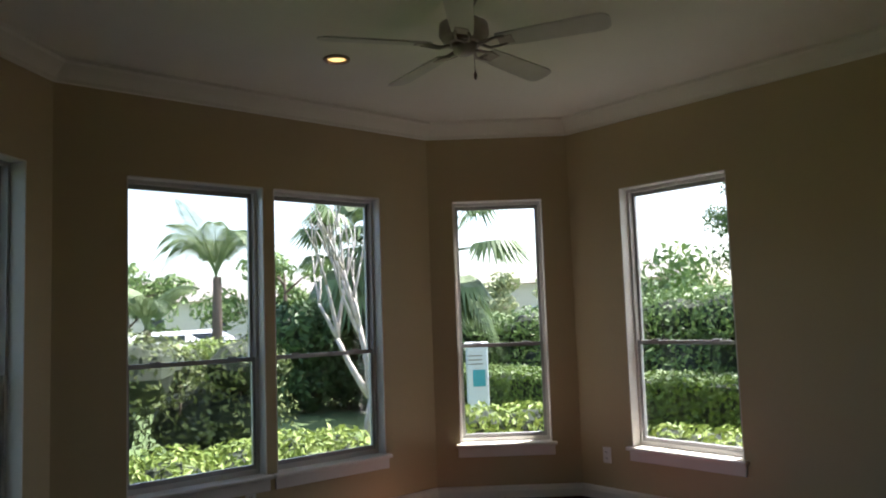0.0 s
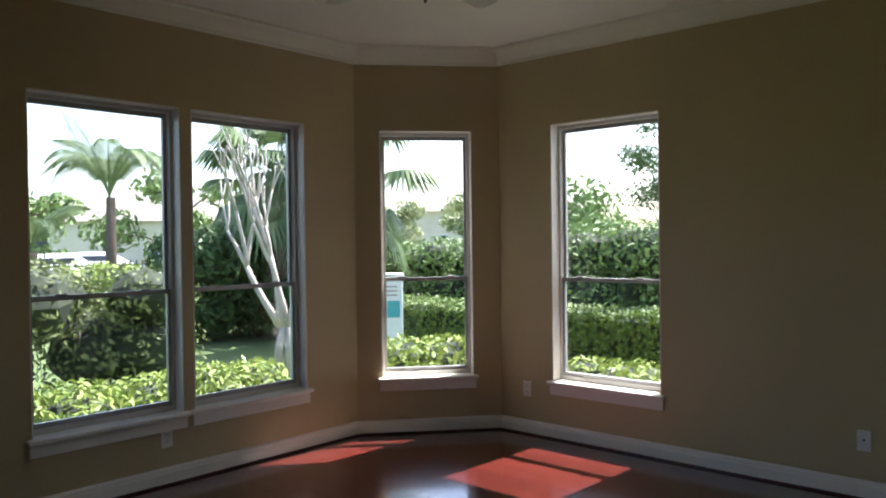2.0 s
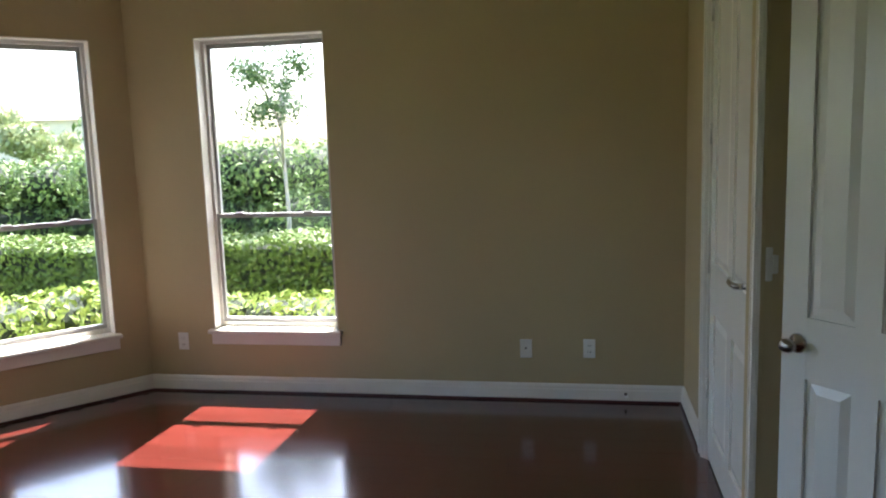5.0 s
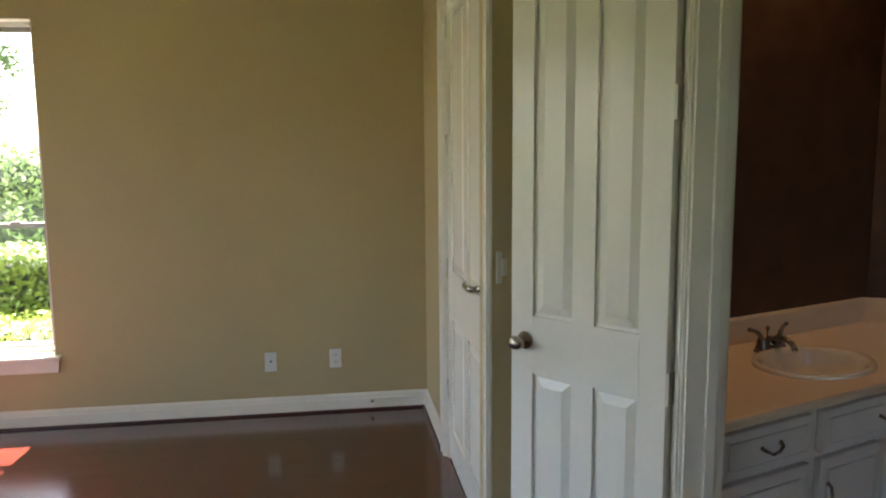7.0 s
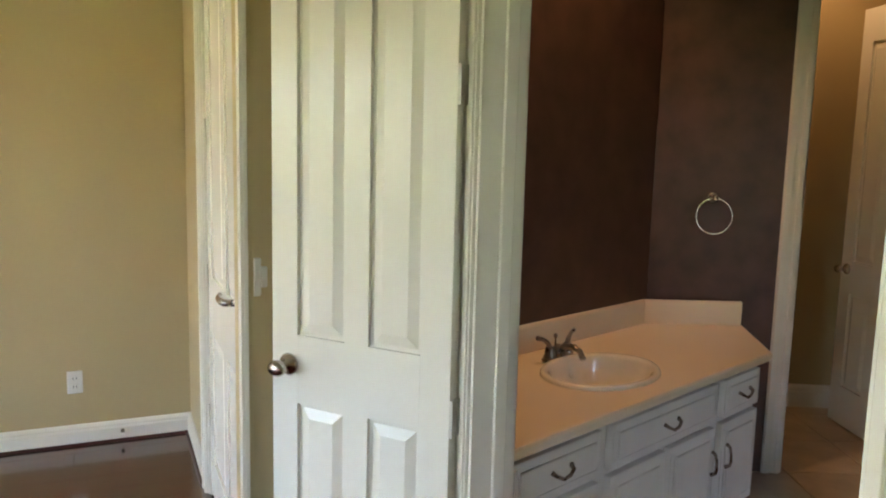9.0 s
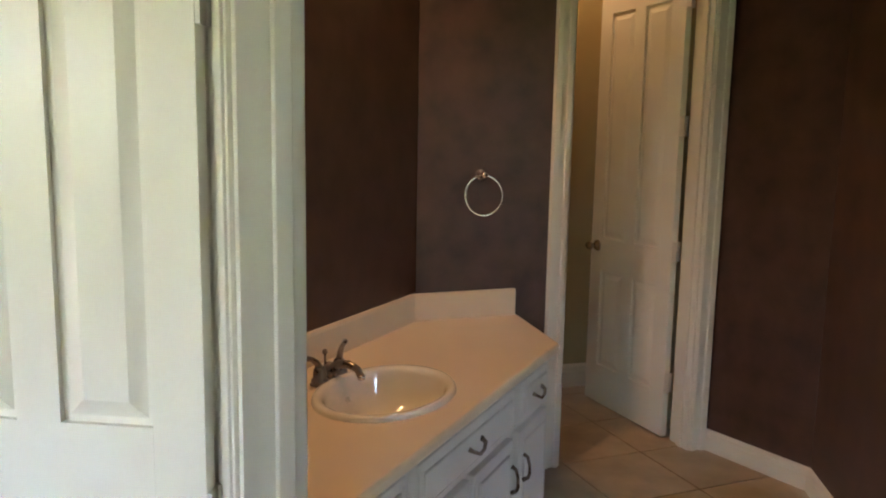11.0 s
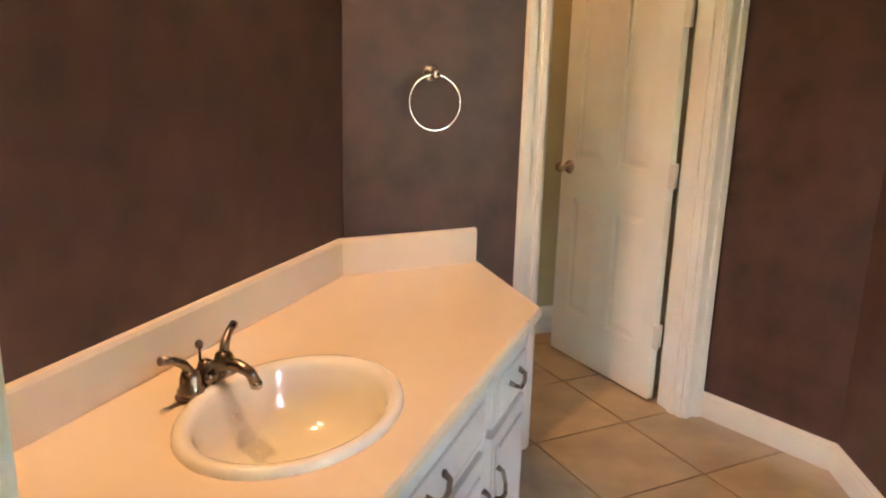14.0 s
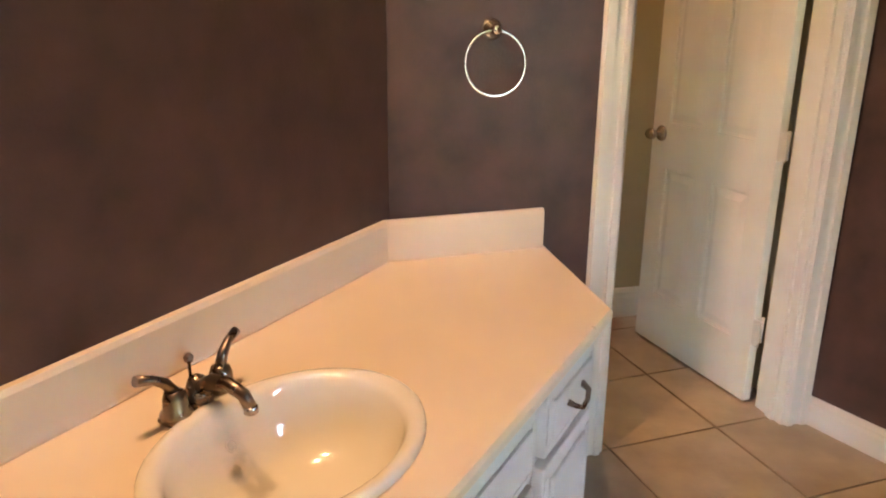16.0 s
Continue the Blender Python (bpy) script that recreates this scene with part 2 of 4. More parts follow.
def leaves(name, mat, parent, centres, count, size, spread, seed, flat=0.5, label=""):
    """Many small bent leaves scattered in blobs (x, y, z, rx, ry, rz), joined into one part."""
    rng = np.random.default_rng(seed)
    c = np.array(centres, float)
    w = (c[:, 3] * c[:, 4] * c[:, 5]) ** 0.66
    pick = rng.choice(len(c), count, p=w / w.sum())
    d = rng.normal(size=(count, 3))
    d /= np.linalg.norm(d, axis=1)[:, None]
    rad = 1 - spread * rng.random(count) ** 1.5
    p = c[pick, :3] + d * rad[:, None] * c[pick, 3:]
    nrm = d + rng.normal(size=(count, 3)) * flat
    nrm /= np.linalg.norm(nrm, axis=1)[:, None]
    t = np.cross(nrm, rng.normal(size=(count, 3)))
    t /= np.linalg.norm(t, axis=1)[:, None]
    b = np.cross(nrm, t)
    s = size * (0.6 + 0.8 * rng.random(count))[:, None]
    v = np.stack([p - t * s, p + b * s * 0.42 + nrm * s * 0.1, p + t * s, p - b * s * 0.42 + nrm * s * 0.1], 1).reshape(-1, 3)
    f = np.arange(count * 4).reshape(-1, 4)
    me = bpy.data.meshes.new(name)
    me.from_pydata(v.tolist(), [], f.tolist())
    me.materials.append(mat)
    ob = new(name, me)
    ob.parent = parent
    if label:
        ob["label"] = label
    return ob


# ---- the large structure ----
FZ = 0.045                                # the hardwood lies a little above the bathroom tiles
TOP = 2.95
B1, B2, BR = (-2.147, 4.163), (-1.429, 5.0), (2.02, 5.0)
B0, BS = (-2.147, 1.47), (-1.36, 0.60)
Z0W, Z1W, ZM = 0.47, 2.33, 1.205          # window sill, head and meeting rail
HA, HB, HC, HD, H0 = (0.405, 1.275), (1.355, 2.22), (0.19, 0.885), (0.475, 1.315), (0.22, 0.95)
HS, HV = (0.9, 1.8), (0.22, 0.52)
hole = lambda h: (h[0], h[1], Z0W, Z1W)

wall("wall_west", B0, B1, 0.16, TOP, M_WALL, "tan painted wall of the bay with two windows", [hole(HA), hole(HB)], extend=(0.0, 0.0))
wall("wall_bay", B1, B2, 0.16, TOP, M_WALL, "tan painted angled bay wall with one window", [hole(HC)], extend=(0.07, 0.07))
wall("wall_north", B2, BR, 0.16, TOP, M_WALL, "tan painted wall with one window", [hole(HD)], extend=(0.0, 0.14))
wall("wall_bay_south", BS, B0, 0.16, TOP, M_WALL, "tan painted angled bay wall", [hole(H0)], extend=(0.0, 0.07))
wall("wall_southwest", (-1.36, -2.0), BS, 0.14, TOP, M_WALL, "tan painted wall with one window", [hole(HS)])
wall("wall_south", (2.5, -2.0), (-1.36, -2.0), 0.14, TOP, M_WALL, "plain tan painted wall", extend=(0.12, 0.14))
CLOSET = (0.79, 1.80)
wall("wall_east", BR, (2.02, 3.118), 0.12, TOP, M_WALL, "tan painted wall with a closet door", [(CLOSET[0], CLOSET[1], 0, 2.46)])
A0, A2, A3 = (2.02, 3.115), (2.50, 3.25), (2.50, 2.68)
wall("wall_angled", A0, A2, 0.10, TOP, M_WALL, "tan painted angled wall with a light switch")
wall("wall_door_side", A2, A3, 0.018, TOP, M_WALL, "tan painted wall behind an open door")
wall("wall_bathroom_entry", (2.50, 2.68), (2.50, -2.0), 0.12, TOP, M_WALL, "tan painted wall with the bathroom doorway", [(0.10, 1.24, 0, 2.46)])
wall("wall_closet_back", (2.75, 5.0), (2.75, 3.55), 0.1, TOP, M_WALL, "plain wall behind the closet door")

BI, RI, CS, KN = (4.05, 3.84), (4.066, 3.871), (5.457, 3.154), (5.35, 2.60)
U = Vector((0.942, 0.335, 0))
wall("wall_vanity", (2.62, 3.331), BI, 0.12, TOP, M_BROWN, "mottled dark brown wall above the vanity", extend=(0, 0.035))
wall("wall_towel_ring", RI, CS, 0.14, TOP, M_BROWN, "mottled brown wall with a towel ring and a doorway", [(0.73, 1.475, 0, 2.46)])
wall("wall_bath_return", CS, KN, 0.12, TOP, M_BROWN, "mottled brown bathroom wall")
wall("wall_bath_far", KN, (4.3, 1.82), 0.12, TOP, M_BROWN, "mottled brown bathroom wall meeting at a blunt corner")
wall("wall_bath_side", (4.3, 1.82), (4.3, 0.4), 0.12, TOP, M_BROWN, "plain brown bathroom wall", extend=(0.0, 0.12))
wall("wall_bath_south", (4.3, 0.4), (2.62, 0.4), 0.12, TOP, M_BROWN, "plain brown bathroom wall with one added window", [hole(HV)], extend=(0.0, 0.12))
# unseen filler wall that closes a gap where daylight leaked onto the vanity
wall("wall_vanity_side", (2.62, 2.69), (2.62, 3.45), 0.1, TOP, M_BROWN, "unseen brown wall added to block stray light beside the vanity")
RING, _ = plan(RI, CS)


def at_ring(s, n):
    v = RING @ Vector((s, n, 0))
    return (v.x, v.y)


wall("wall_toilet_room_back", at_ring(0.40, 1.08), at_ring(1.75, 1.08), 0.1, TOP, M_WALL, "yellow tan wall of a small room")
wall("wall_toilet_room_near", at_ring(0.50, 0.14), at_ring(0.50, 1.08), 0.1, TOP, M_WALL, "yellow tan wall of a small room")
wall("wall_toilet_room_far", at_ring(1.545, 1.08), at_ring(1.545, 0.14), 0.1, TOP, M_WALL, "yellow tan wall of a small room")


def slab(name, outline, z0, z1, mat, label, category):
    bm = bmesh.new()
    lo = [bm.verts.new((x, y, z0)) for x, y in outline]
    hi = [bm.verts.new((x, y, z1)) for x, y in outline]
    bm.faces.new(lo[::-1])
    bm.faces.new(hi)
    for i in range(len(lo)):
        k = (i + 1) % len(lo)
        bm.faces.new((lo[i], lo[k], hi[k], hi[i]))
    return tagged(part(name, bm, mat), label, category, kind="structure")


slab("ceiling", [(-1.42, -2.1), (2.555, -2.1), (2.555, 3.42), (2.1, 3.42), (2.1, 5.12), (-1.47, 5.12), (-2.28, 4.2), (-2.28, 1.44), (-1.45, 0.52)], TOP, TOP + 0.2, M_CEIL, "cream painted flat ceiling", "ceiling")
slab("ceiling_bathroom", [(2.563, 0.3), (4.40, 0.3), (4.40, 1.77), (5.46, 2.53), (5.58, 3.1), (6.07, 4.17), (4.96, 4.74), (4.2, 4.05), (2.563, 3.5)], TOP, TOP + 0.2, M_CEIL, "cream painted bathroom ceiling", "ceiling")
# unseen lid over the closet void, added against skylight
slab("ceiling_closet", [(2.103, 3.425), (2.555, 3.425), (2.555, 3.52), (2.9, 3.7), (2.9, 5.15), (2.103, 5.15)], TOP, TOP + 0.2, M_CEIL, "plain unseen closet ceiling added to keep skylight out", "ceiling")
FLOOR = slab("floor", [(-1.42, -2.1), (2.555, -2.1), (2.555, 3.42), (2.1, 3.42), (2.1, 5.06), (-1.45, 5.06), (-2.2, 4.2), (-2.2, 1.44), (-1.42, 0.55)], -0.12, FZ - 0.006, M_GAP, "dark cherry-red polished hardwood plank floor", "floor")
TILES = slab("floor_bathroom", [(2.563, 0.3), (4.40, 0.3), (4.40, 1.77), (5.46, 2.53), (5.58, 3.1), (6.07, 4.17), (4.96, 4.74), (4.2, 4.05), (2.563, 3.5)], -0.12, -0.006, M_GROUT, "beige stone tile floor laid diagonally", "floor")

# skirting and cornice
SKIRT_LOW = [(0, 0), (-0.018, 0), (-0.018, 0.072), (-0.014, 0.083), (-0.014, 0.092), (-0.006, 0.105), (0, 0.108)]
SKIRT = [(d, FZ + z) for d, z in SKIRT_LOW]
SHOE = [(-0.0185, FZ), (-0.030, FZ), (-0.028, FZ + 0.008), (-0.022, FZ + 0.013), (-0.0185, FZ + 0.014)]
CROWN = [(0, TOP - 0.002), (0, TOP - 0.125), (-0.014, TOP - 0.120), (-0.02, TOP - 0.10), (-0.06, TOP - 0.06), (-0.085, TOP - 0.03), (-0.105, TOP - 0.022), (-0.11, TOP - 0.002)]
ROOM = [(2.50, -2.0), (-1.36, -2.0), BS, B0, B1, B2, BR, (2.02, 4.29)]
tagged(part("baseboard", sweep(bmesh.new(), SKIRT, ROOM), M_TRIM), "white moulded baseboard along tan walls", "baseboard", kind="structure")
tagged(part("trim", sweep(bmesh.new(), SHOE, ROOM), M_SHOE), "dark red wooden shoe moulding at the floor", "trim", kind="structure")
tagged(part("baseboard_closet", sweep(bmesh.new(), SKIRT, [A0, A2, A3]), M_TRIM), "white moulded baseboard beside the closet door", "baseboard", kind="structure")
tagged(part("trim_crown", sweep(bmesh.new(), CROWN, ROOM[:-1] + [A0, A2, (2.50, -1.99)]), M_CEIL), "cream painted crown moulding under the ceiling", "trim", kind="structure")
tagged(part("baseboard_bathroom", sweep(bmesh.new(), SKIRT_LOW, [at_ring(1.557, 0), CS, KN, (4.35, 1.857)]), M_TRIM), "white baseboard along a brown bathroom wall", "baseboard", kind="structure")
tagged(part("baseboard_toilet_room", sweep(bmesh.new(), [(d, z * 1.35) for d, z in SKIRT_LOW], [at_ring(0.50, 0.16), at_ring(0.50, 1.08), at_ring(1.545, 1.08)]), M_TRIM), "white baseboard in a small room", "baseboard", kind="structure")


def casing(bm, x0, x1, top, y, out, width=0.09):
    """Moulded door casing round an opening on the wall face y; out is -1 or 1."""
    def strip(a0, a1, upright, z0, z1):
        for f0, f1, d in ((0, 1, 0.012), (0.06, 0.30, 0.019), (0.62, 0.96, 0.022)):
            b0, b1 = a0 + (a1 - a0) * f0, a0 + (a1 - a0) * f1
            lo, hi = min(b0, b1), max(b0, b1)
            ya, yb = sorted((y, y + out * d))
            if upright:
                box(bm, lo, hi, ya, yb, z0, z1, 0.002)
            else:
                box(bm, z0, z1, ya, yb, lo, hi, 0.002)
    strip(x0, x0 - width, True, 0, top)
    strip(x1, x1 + width, True, 0, top)
    strip(top, top + width, False, x0 - width, x1 + width)


def doorway(name, m, x0, x1, top, thick, label, sides=(-1, 1), stop=0.5):
    t = thing(name, m, label, "doorway", kind="structure")
    bm = bmesh.new()
    box(bm, x0, x0 + 0.018, -0.002, thick + 0.002, 0, top)
    box(bm, x1 - 0.018, x1, -0.002, thick + 0.002, 0, top)
    box(bm, x0 + 0.018, x1 - 0.018, -0.002, thick + 0.002, top - 0.018, top)
    part("jamb", bm, M_TRIM, t)
    bm = bmesh.new()
    s = thick * stop
    box(bm, x0 + 0.018, x0 + 0.030, s, s + 0.035, 0, top - 0.018, 0.002)
    box(bm, x1 - 0.030, x1 - 0.018, s, s + 0.035, 0, top - 0.018, 0.002)
    box(bm, x0 + 0.03, x1 - 0.03, s, s + 0.035, top - 0.030, top - 0.018, 0.002)
    part("door_stop", bm, M_TRIM, t)
    for side in sides:
        bm = bmesh.new()
        casing(bm, x0 + 0.006, x1 - 0.006, top - 0.006, -0.001 if side < 0 else thick + 0.001, side)
        part("casing", bm, M_TRIM, t)
    return t


ENTRY, _ = plan((2.50, 2.68), (2.50, -2.0))
entry = doorway("door_frame_1", ENTRY, 0.10, 1.24, 2.46, 0.12, "white moulded door frame of the bathroom entrance")
doorway("door_frame_2", RING, 0.73, 1.475, 2.46, 0.14, "white moulded door frame in a brown wall", stop=0.25)
CLM, _ = plan(BR, (2.02, 3.02))
doorway("door_frame_3", CLM, CLOSET[0], CLOSET[1], 2.46, 0.12, "white frame of the closet door", sides=(-1,), stop=0.7)


def window(name, m, h, label):
    """Single-hung window set deep in the wall: frame, two sashes, panes, stool and apron."""
    t = thing(name, m, label, "window", kind="structure")
    a, b = h
    y = 0.085
    bm = bmesh.new()
    box(bm, a, a + 0.022, y, y + 0.07, Z0W, Z1W)
    box(bm, b - 0.022, b, y, y + 0.07, Z0W, Z1W)
    box(bm, a + 0.022, b - 0.022, y, y + 0.07, Z1W - 0.025, Z1W)
    box(bm, a + 0.022, b - 0.022, y, y + 0.07, Z0W, Z0W + 0.03)
    part("window_frame", bm, M_FRAME, t)
    bm = bmesh.new()
    for z0, z1, yy in ((Z0W + 0.03, ZM + 0.015, y + 0.01), (ZM - 0.015, Z1W - 0.025, y + 0.04)):
        box(bm, a + 0.022, a + 0.042, yy, yy + 0.025, z0, z1)
        box(bm, b - 0.042, b - 0.022, yy, yy + 0.025, z0, z1)
        box(bm, a + 0.042, b - 0.042, yy, yy + 0.025, z0, z0 + 0.028)
        box(bm, a + 0.042, b - 0.042, yy, yy + 0.025, z1 - 0.028, z1)
    part("sash", bm, M_SASH, t, "grey aluminium sash frames")
    for k in (0.22, 0.78):
        x = a + (b - a) * k
        part("sash_lock", one_box(x - 0.03, x + 0.03, y - 0.008, y + 0.008, ZM + 0.012, ZM + 0.026, 0.004), M_SASH, t)
    for z0, z1, yy in ((Z0W + 0.055, ZM - 0.01, y + 0.02), (ZM + 0.01, Z1W - 0.05, y + 0.05)):
        g = part("pane", one_box(a + 0.04, b - 0.04, yy, yy + 0.004, z0, z1), M_GLASS, t)
        g.visible_shadow = False
    part("window_sill", one_box(a - 0.035, b + 0.035, -0.045, y, Z0W - 0.026, Z0W + 0.001, 0.008), M_TRIM, t)
    part("apron", one_box(a - 0.02, b + 0.02, -0.016, -0.001, Z0W - 0.10, Z0W - 0.026, 0.004), M_TRIM, t)
    bm = bmesh.new()
    for x0, x1 in ((a - 0.004, a + 0.003), (b - 0.003, b + 0.004)):
        box(bm, x0, x1, -0.002, y, Z0W, Z1W)
    box(bm, a + 0.003, b - 0.003, -0.002, y, Z1W - 0.003, Z1W + 0.004)
    part("reveal_lining", bm, M_TRIM, t)
    return t


WW, WB, WN, WS = plan(B0, B1)[0], plan(B1, B2)[0], plan(B2, BR)[0], plan(BS, B0)[0]
window("window_1", WW, HA, "tall single-hung window with a white sill in a tan wall")
window("window_2", WW, HB, "tall single-hung window with a white sill beside its twin")
window("window_3", WB, HC, "narrow single-hung window in the angled bay wall")
window("window_4", WN, HD, "tall single-hung window in the long tan wall")
# out of view; added so that more daylight reaches door_1
window("window_6", plan((-1.36, -2.0), BS)[0], HS, "wide unseen single-hung window added to brighten the open door")
# unseen window, added only to bring fill daylight into the bathroom
window("window_7", plan((4.3, 0.4), (2.62, 0.4))[0], HV, "narrow unseen bathroom window added as a daylight source")
window("window_5", WS, H0, "tall single-hung window in the far angled wall")


# ---- doors ----
def panel_door(name, m, width, height, label, knob_z, knob="knob", hinges=(), panels=((0.22, 0.80), (1.04, 2.26)), lift=0.0, gap=0.004, st=0.105, half=0.045):
    """Leaf from x=0 at the hinge to x=width, in y from 0 to 0.036."""
    t = thing(name, m, label, "door", kind="structure")
    th = 0.036
    mid = width / 2
    bm = bmesh.new()
    box(bm, 0, st, 0, th, 0.012 + lift, height, 0.0015)
    box(bm, width - st, width, 0, th, 0.012 + lift, height, 0.0015)
    box(bm, mid - half, mid + half, 0, th, 0.012 + lift, height)
    z = 0.012 + lift
    for a, b in list(panels) + [(height, height)]:
        for x0, x1 in ((st, mid - half), (mid + half, width - st)):
            box(bm, x0, x1, 0, th, z, a)
        z = b
    part("door_leaf", bm, M_DOOR, t)
    for a, b in panels:
        for x0, x1 in ((st, mid - half), (mid + half, width - st)):
            bm = bmesh.new()
            box(bm, x0 - 0.004, x1 + 0.004, 0.012, th - 0.012, a - 0.004, b + 0.004)
            for y0, y1 in ((0.012, 0.002), (th - 0.012, th - 0.002)):
                lo = [(x0 + 0.012, a + 0.012), (x1 - 0.012, a + 0.012), (x1 - 0.012, b - 0.012), (x0 + 0.012, b - 0.012)]
                hi = [(x0 + 0.042, a + 0.042), (x1 - 0.042, a + 0.042), (x1 - 0.042, b - 0.042), (x0 + 0.042, b - 0.042)]
                v0 = [bm.verts.new((x, y0, zz)) for x, zz in lo]
                v1 = [bm.verts.new((x, y1, zz)) for x, zz in hi]
                for i in range(4):
                    bm.faces.new((v0[i], v0[(i + 1) % 4], v1[(i + 1) % 4], v1[i]))
                bm.faces.new(v1)
            part("panel", bm, M_DOOR, t)
    for side in (-1, 1):
        y = 0 if side < 0 else th
        mm = Matrix.Translation((width - 0.062, y, knob_z)) @ pose(0, 0, 0, 90 if side < 0 else -90)
        bm = bmesh.new()
        lathe(bm, [(0.033, 0), (0.033, 0.004), (0.028, 0.011), (0.012, 0.013), (0.011, 0.035)], mm)
        if knob == "knob":
            lathe(bm, [(0.011, 0.03), (0.020, 0.036), (0.030, 0.048), (0.031, 0.058), (0.025, 0.068), (0.0, 0.071)], mm @ Matrix.Diagonal((1.0, 0.75, 1, 1)))
        else:
            tube(bm, [(0, 0, 0.034), (-0.012, 0, 0.058), (-0.04, 0.001, 0.066), (-0.08, 0.003, 0.066), (-0.122, 0.006, 0.056)], [0.013, 0.012, 0.011, 0.010, 0.008], 10, mm)
        part("door_handle", bm, M_NICKEL, t, "satin nickel " + ("oval knob" if knob == "knob" else "lever handle"))
    for hz in hinges:
        bm = bmesh.new()
        tube(bm, [(-0.004, -0.006, hz - 0.05), (-0.004, -0.006, hz + 0.05)], 0.007, 8)
        box(bm, -0.004, 0.0, -0.004, 0.03, hz - 0.05, hz + 0.05)
        box(bm, -0.004 - gap, 0.001, 0.030, 0.0345, hz - 0.05, hz + 0.05)
        part("hinge", bm, M_HINGE, t)
    return t


d1 = pose(2.478, 2.622, 0, 0, 0, math.degrees(math.atan2(0.465, -0.37)))
panel_door("door_1", d1, 0.595, 2.43, "white four-panel door standing open against the wall", 0.955, "knob", (0.20, 0.885, 1.755), ((0.26, 0.84), (1.045, 2.24)), FZ, st=0.092, half=0.04)
panel_door("door_2", pose(5.437, 3.358, 0, 0, 0, 69.0), 0.70, 2.43, "white four-panel door standing open in a brown wall", 0.94, "knob", (0.30, 0.99, 1.62, 2.24), ((0.24, 0.80), (0.99, 2.24)), gap=0.03)
panel_door("door_3", pose(2.030, 4.19, 0, 0, 0, -90), 0.965, 2.43, "closed white four-panel closet door", 1.09, "lever", (0.41, 1.03, 1.64, 2.2), lift=FZ)


# ---- fittings in the bedroom ----
def plate(name, m, label, category, kind):
    """Wall plate: x along the wall, the face towards -y."""
    t = thing(name, m, label, category)
    part("cover_plate", one_box(-0.036, 0.036, -0.007, -0.0005, -0.058, 0.058, 0.003), M_PLATE, t)
    if kind == "outlet":
        for z in (-0.021, 0.021):
            bm = one_box(-0.017, 0.017, -0.010, -0.0065, z - 0.014, z + 0.014, 0.003)
            s = part("socket", bm, M_PLATE, t)
            bm = bmesh.new()
            for x in (-0.007, 0.007):
                box(bm, x - 0.0015, x + 0.0015, -0.0108, -0.0098, z - 0.005, z + 0.006)
            part("slot", bm, M_SLOT, s)
    elif kind == "jack":
        bm = lathe(bmesh.new(), [(0.006, 0), (0.006, 0.008), (0.003, 0.009), (0.003, 0.013)], pose(0, -0.006, 0.004, 90), 10)
        part("jack", bm, M_SLOT, t)
    else:
        part("rocker", one_box(-0.016, 0.016, -0.012, -0.006, -0.032, 0.032, 0.003), M_PLATE, t)
    return t


def on(m, s, z, y=0.0):
    return m @ Matrix.Translation((s, y, z))


plate("wall_outlet", on(WW, 1.16, 0.33), "white plastic outlet low on a tan wall", "outlet", "outlet")
plate("wall_outlet", on(WN, 0.245, 0.385), "white plastic outlet beside a window", "outlet", "outlet")
plate("cable_jack", on(WN, 2.514, 0.37), "white plastic cable plate low on a tan wall", "cable plate", "jack")
plate("wall_outlet", on(WN, 2.895, 0.375), "white plastic plate low on a tan wall", "outlet", "outlet")
plate("light_switch", on(plan(A0, A2)[0], 0.050, 1.20), "white rocker light switch on the angled wall", "switch", "rocker")

stopper = thing("door_stopper", pose(1.68, 4.982, 0.10), "small spring door stopper on the baseboard", "door stop")
part("spring", lathe(bmesh.new(), [(0.010, 0), (0.010, 0.004)] + [(0.0055 + 0.0015 * (i % 2), 0.004 + i * 0.004) for i in range(14)], pose(0, 0, 0, 90), 10), M_NICKEL, stopper)
part("tip", lathe(bmesh.new(), [(0.009, 0.058), (0.009, 0.070), (0.006, 0.074)], pose(0, 0, 0, 90), 12), M_PLATE, stopper)


def downlight(x, y, power, cone=150):
    t = thing("recessed_downlight", pose(x, y, TOP), "round recessed downlight glowing warm in the ceiling", "downlight", "ceiling downlights")
    part("trim_ring", lathe(bmesh.new(), [(0.056, -0.001), (0.076, -0.001), (0.079, -0.006), (0.074, -0.014), (0.060, -0.016), (0.056, -0.001)], None, 32), M_CAN, t, "copper-tinted ring")
    part("lamp_face", lathe(bmesh.new(), [(0.0, -0.006), (0.03, -0.0045), (0.055, -0.0025)], None, 24), M_BULB, t, "glowing warm bulb")
    l = lamp("downlight_lamp", "SPOT", (x, y, TOP - 0.03), power, (1.0, 0.62, 0.32), 0.035)
    l.data.spot_size, l.data.spot_blend = radians(cone), 0.6
    return t


downlight(-1.226, 2.75, 0.12)


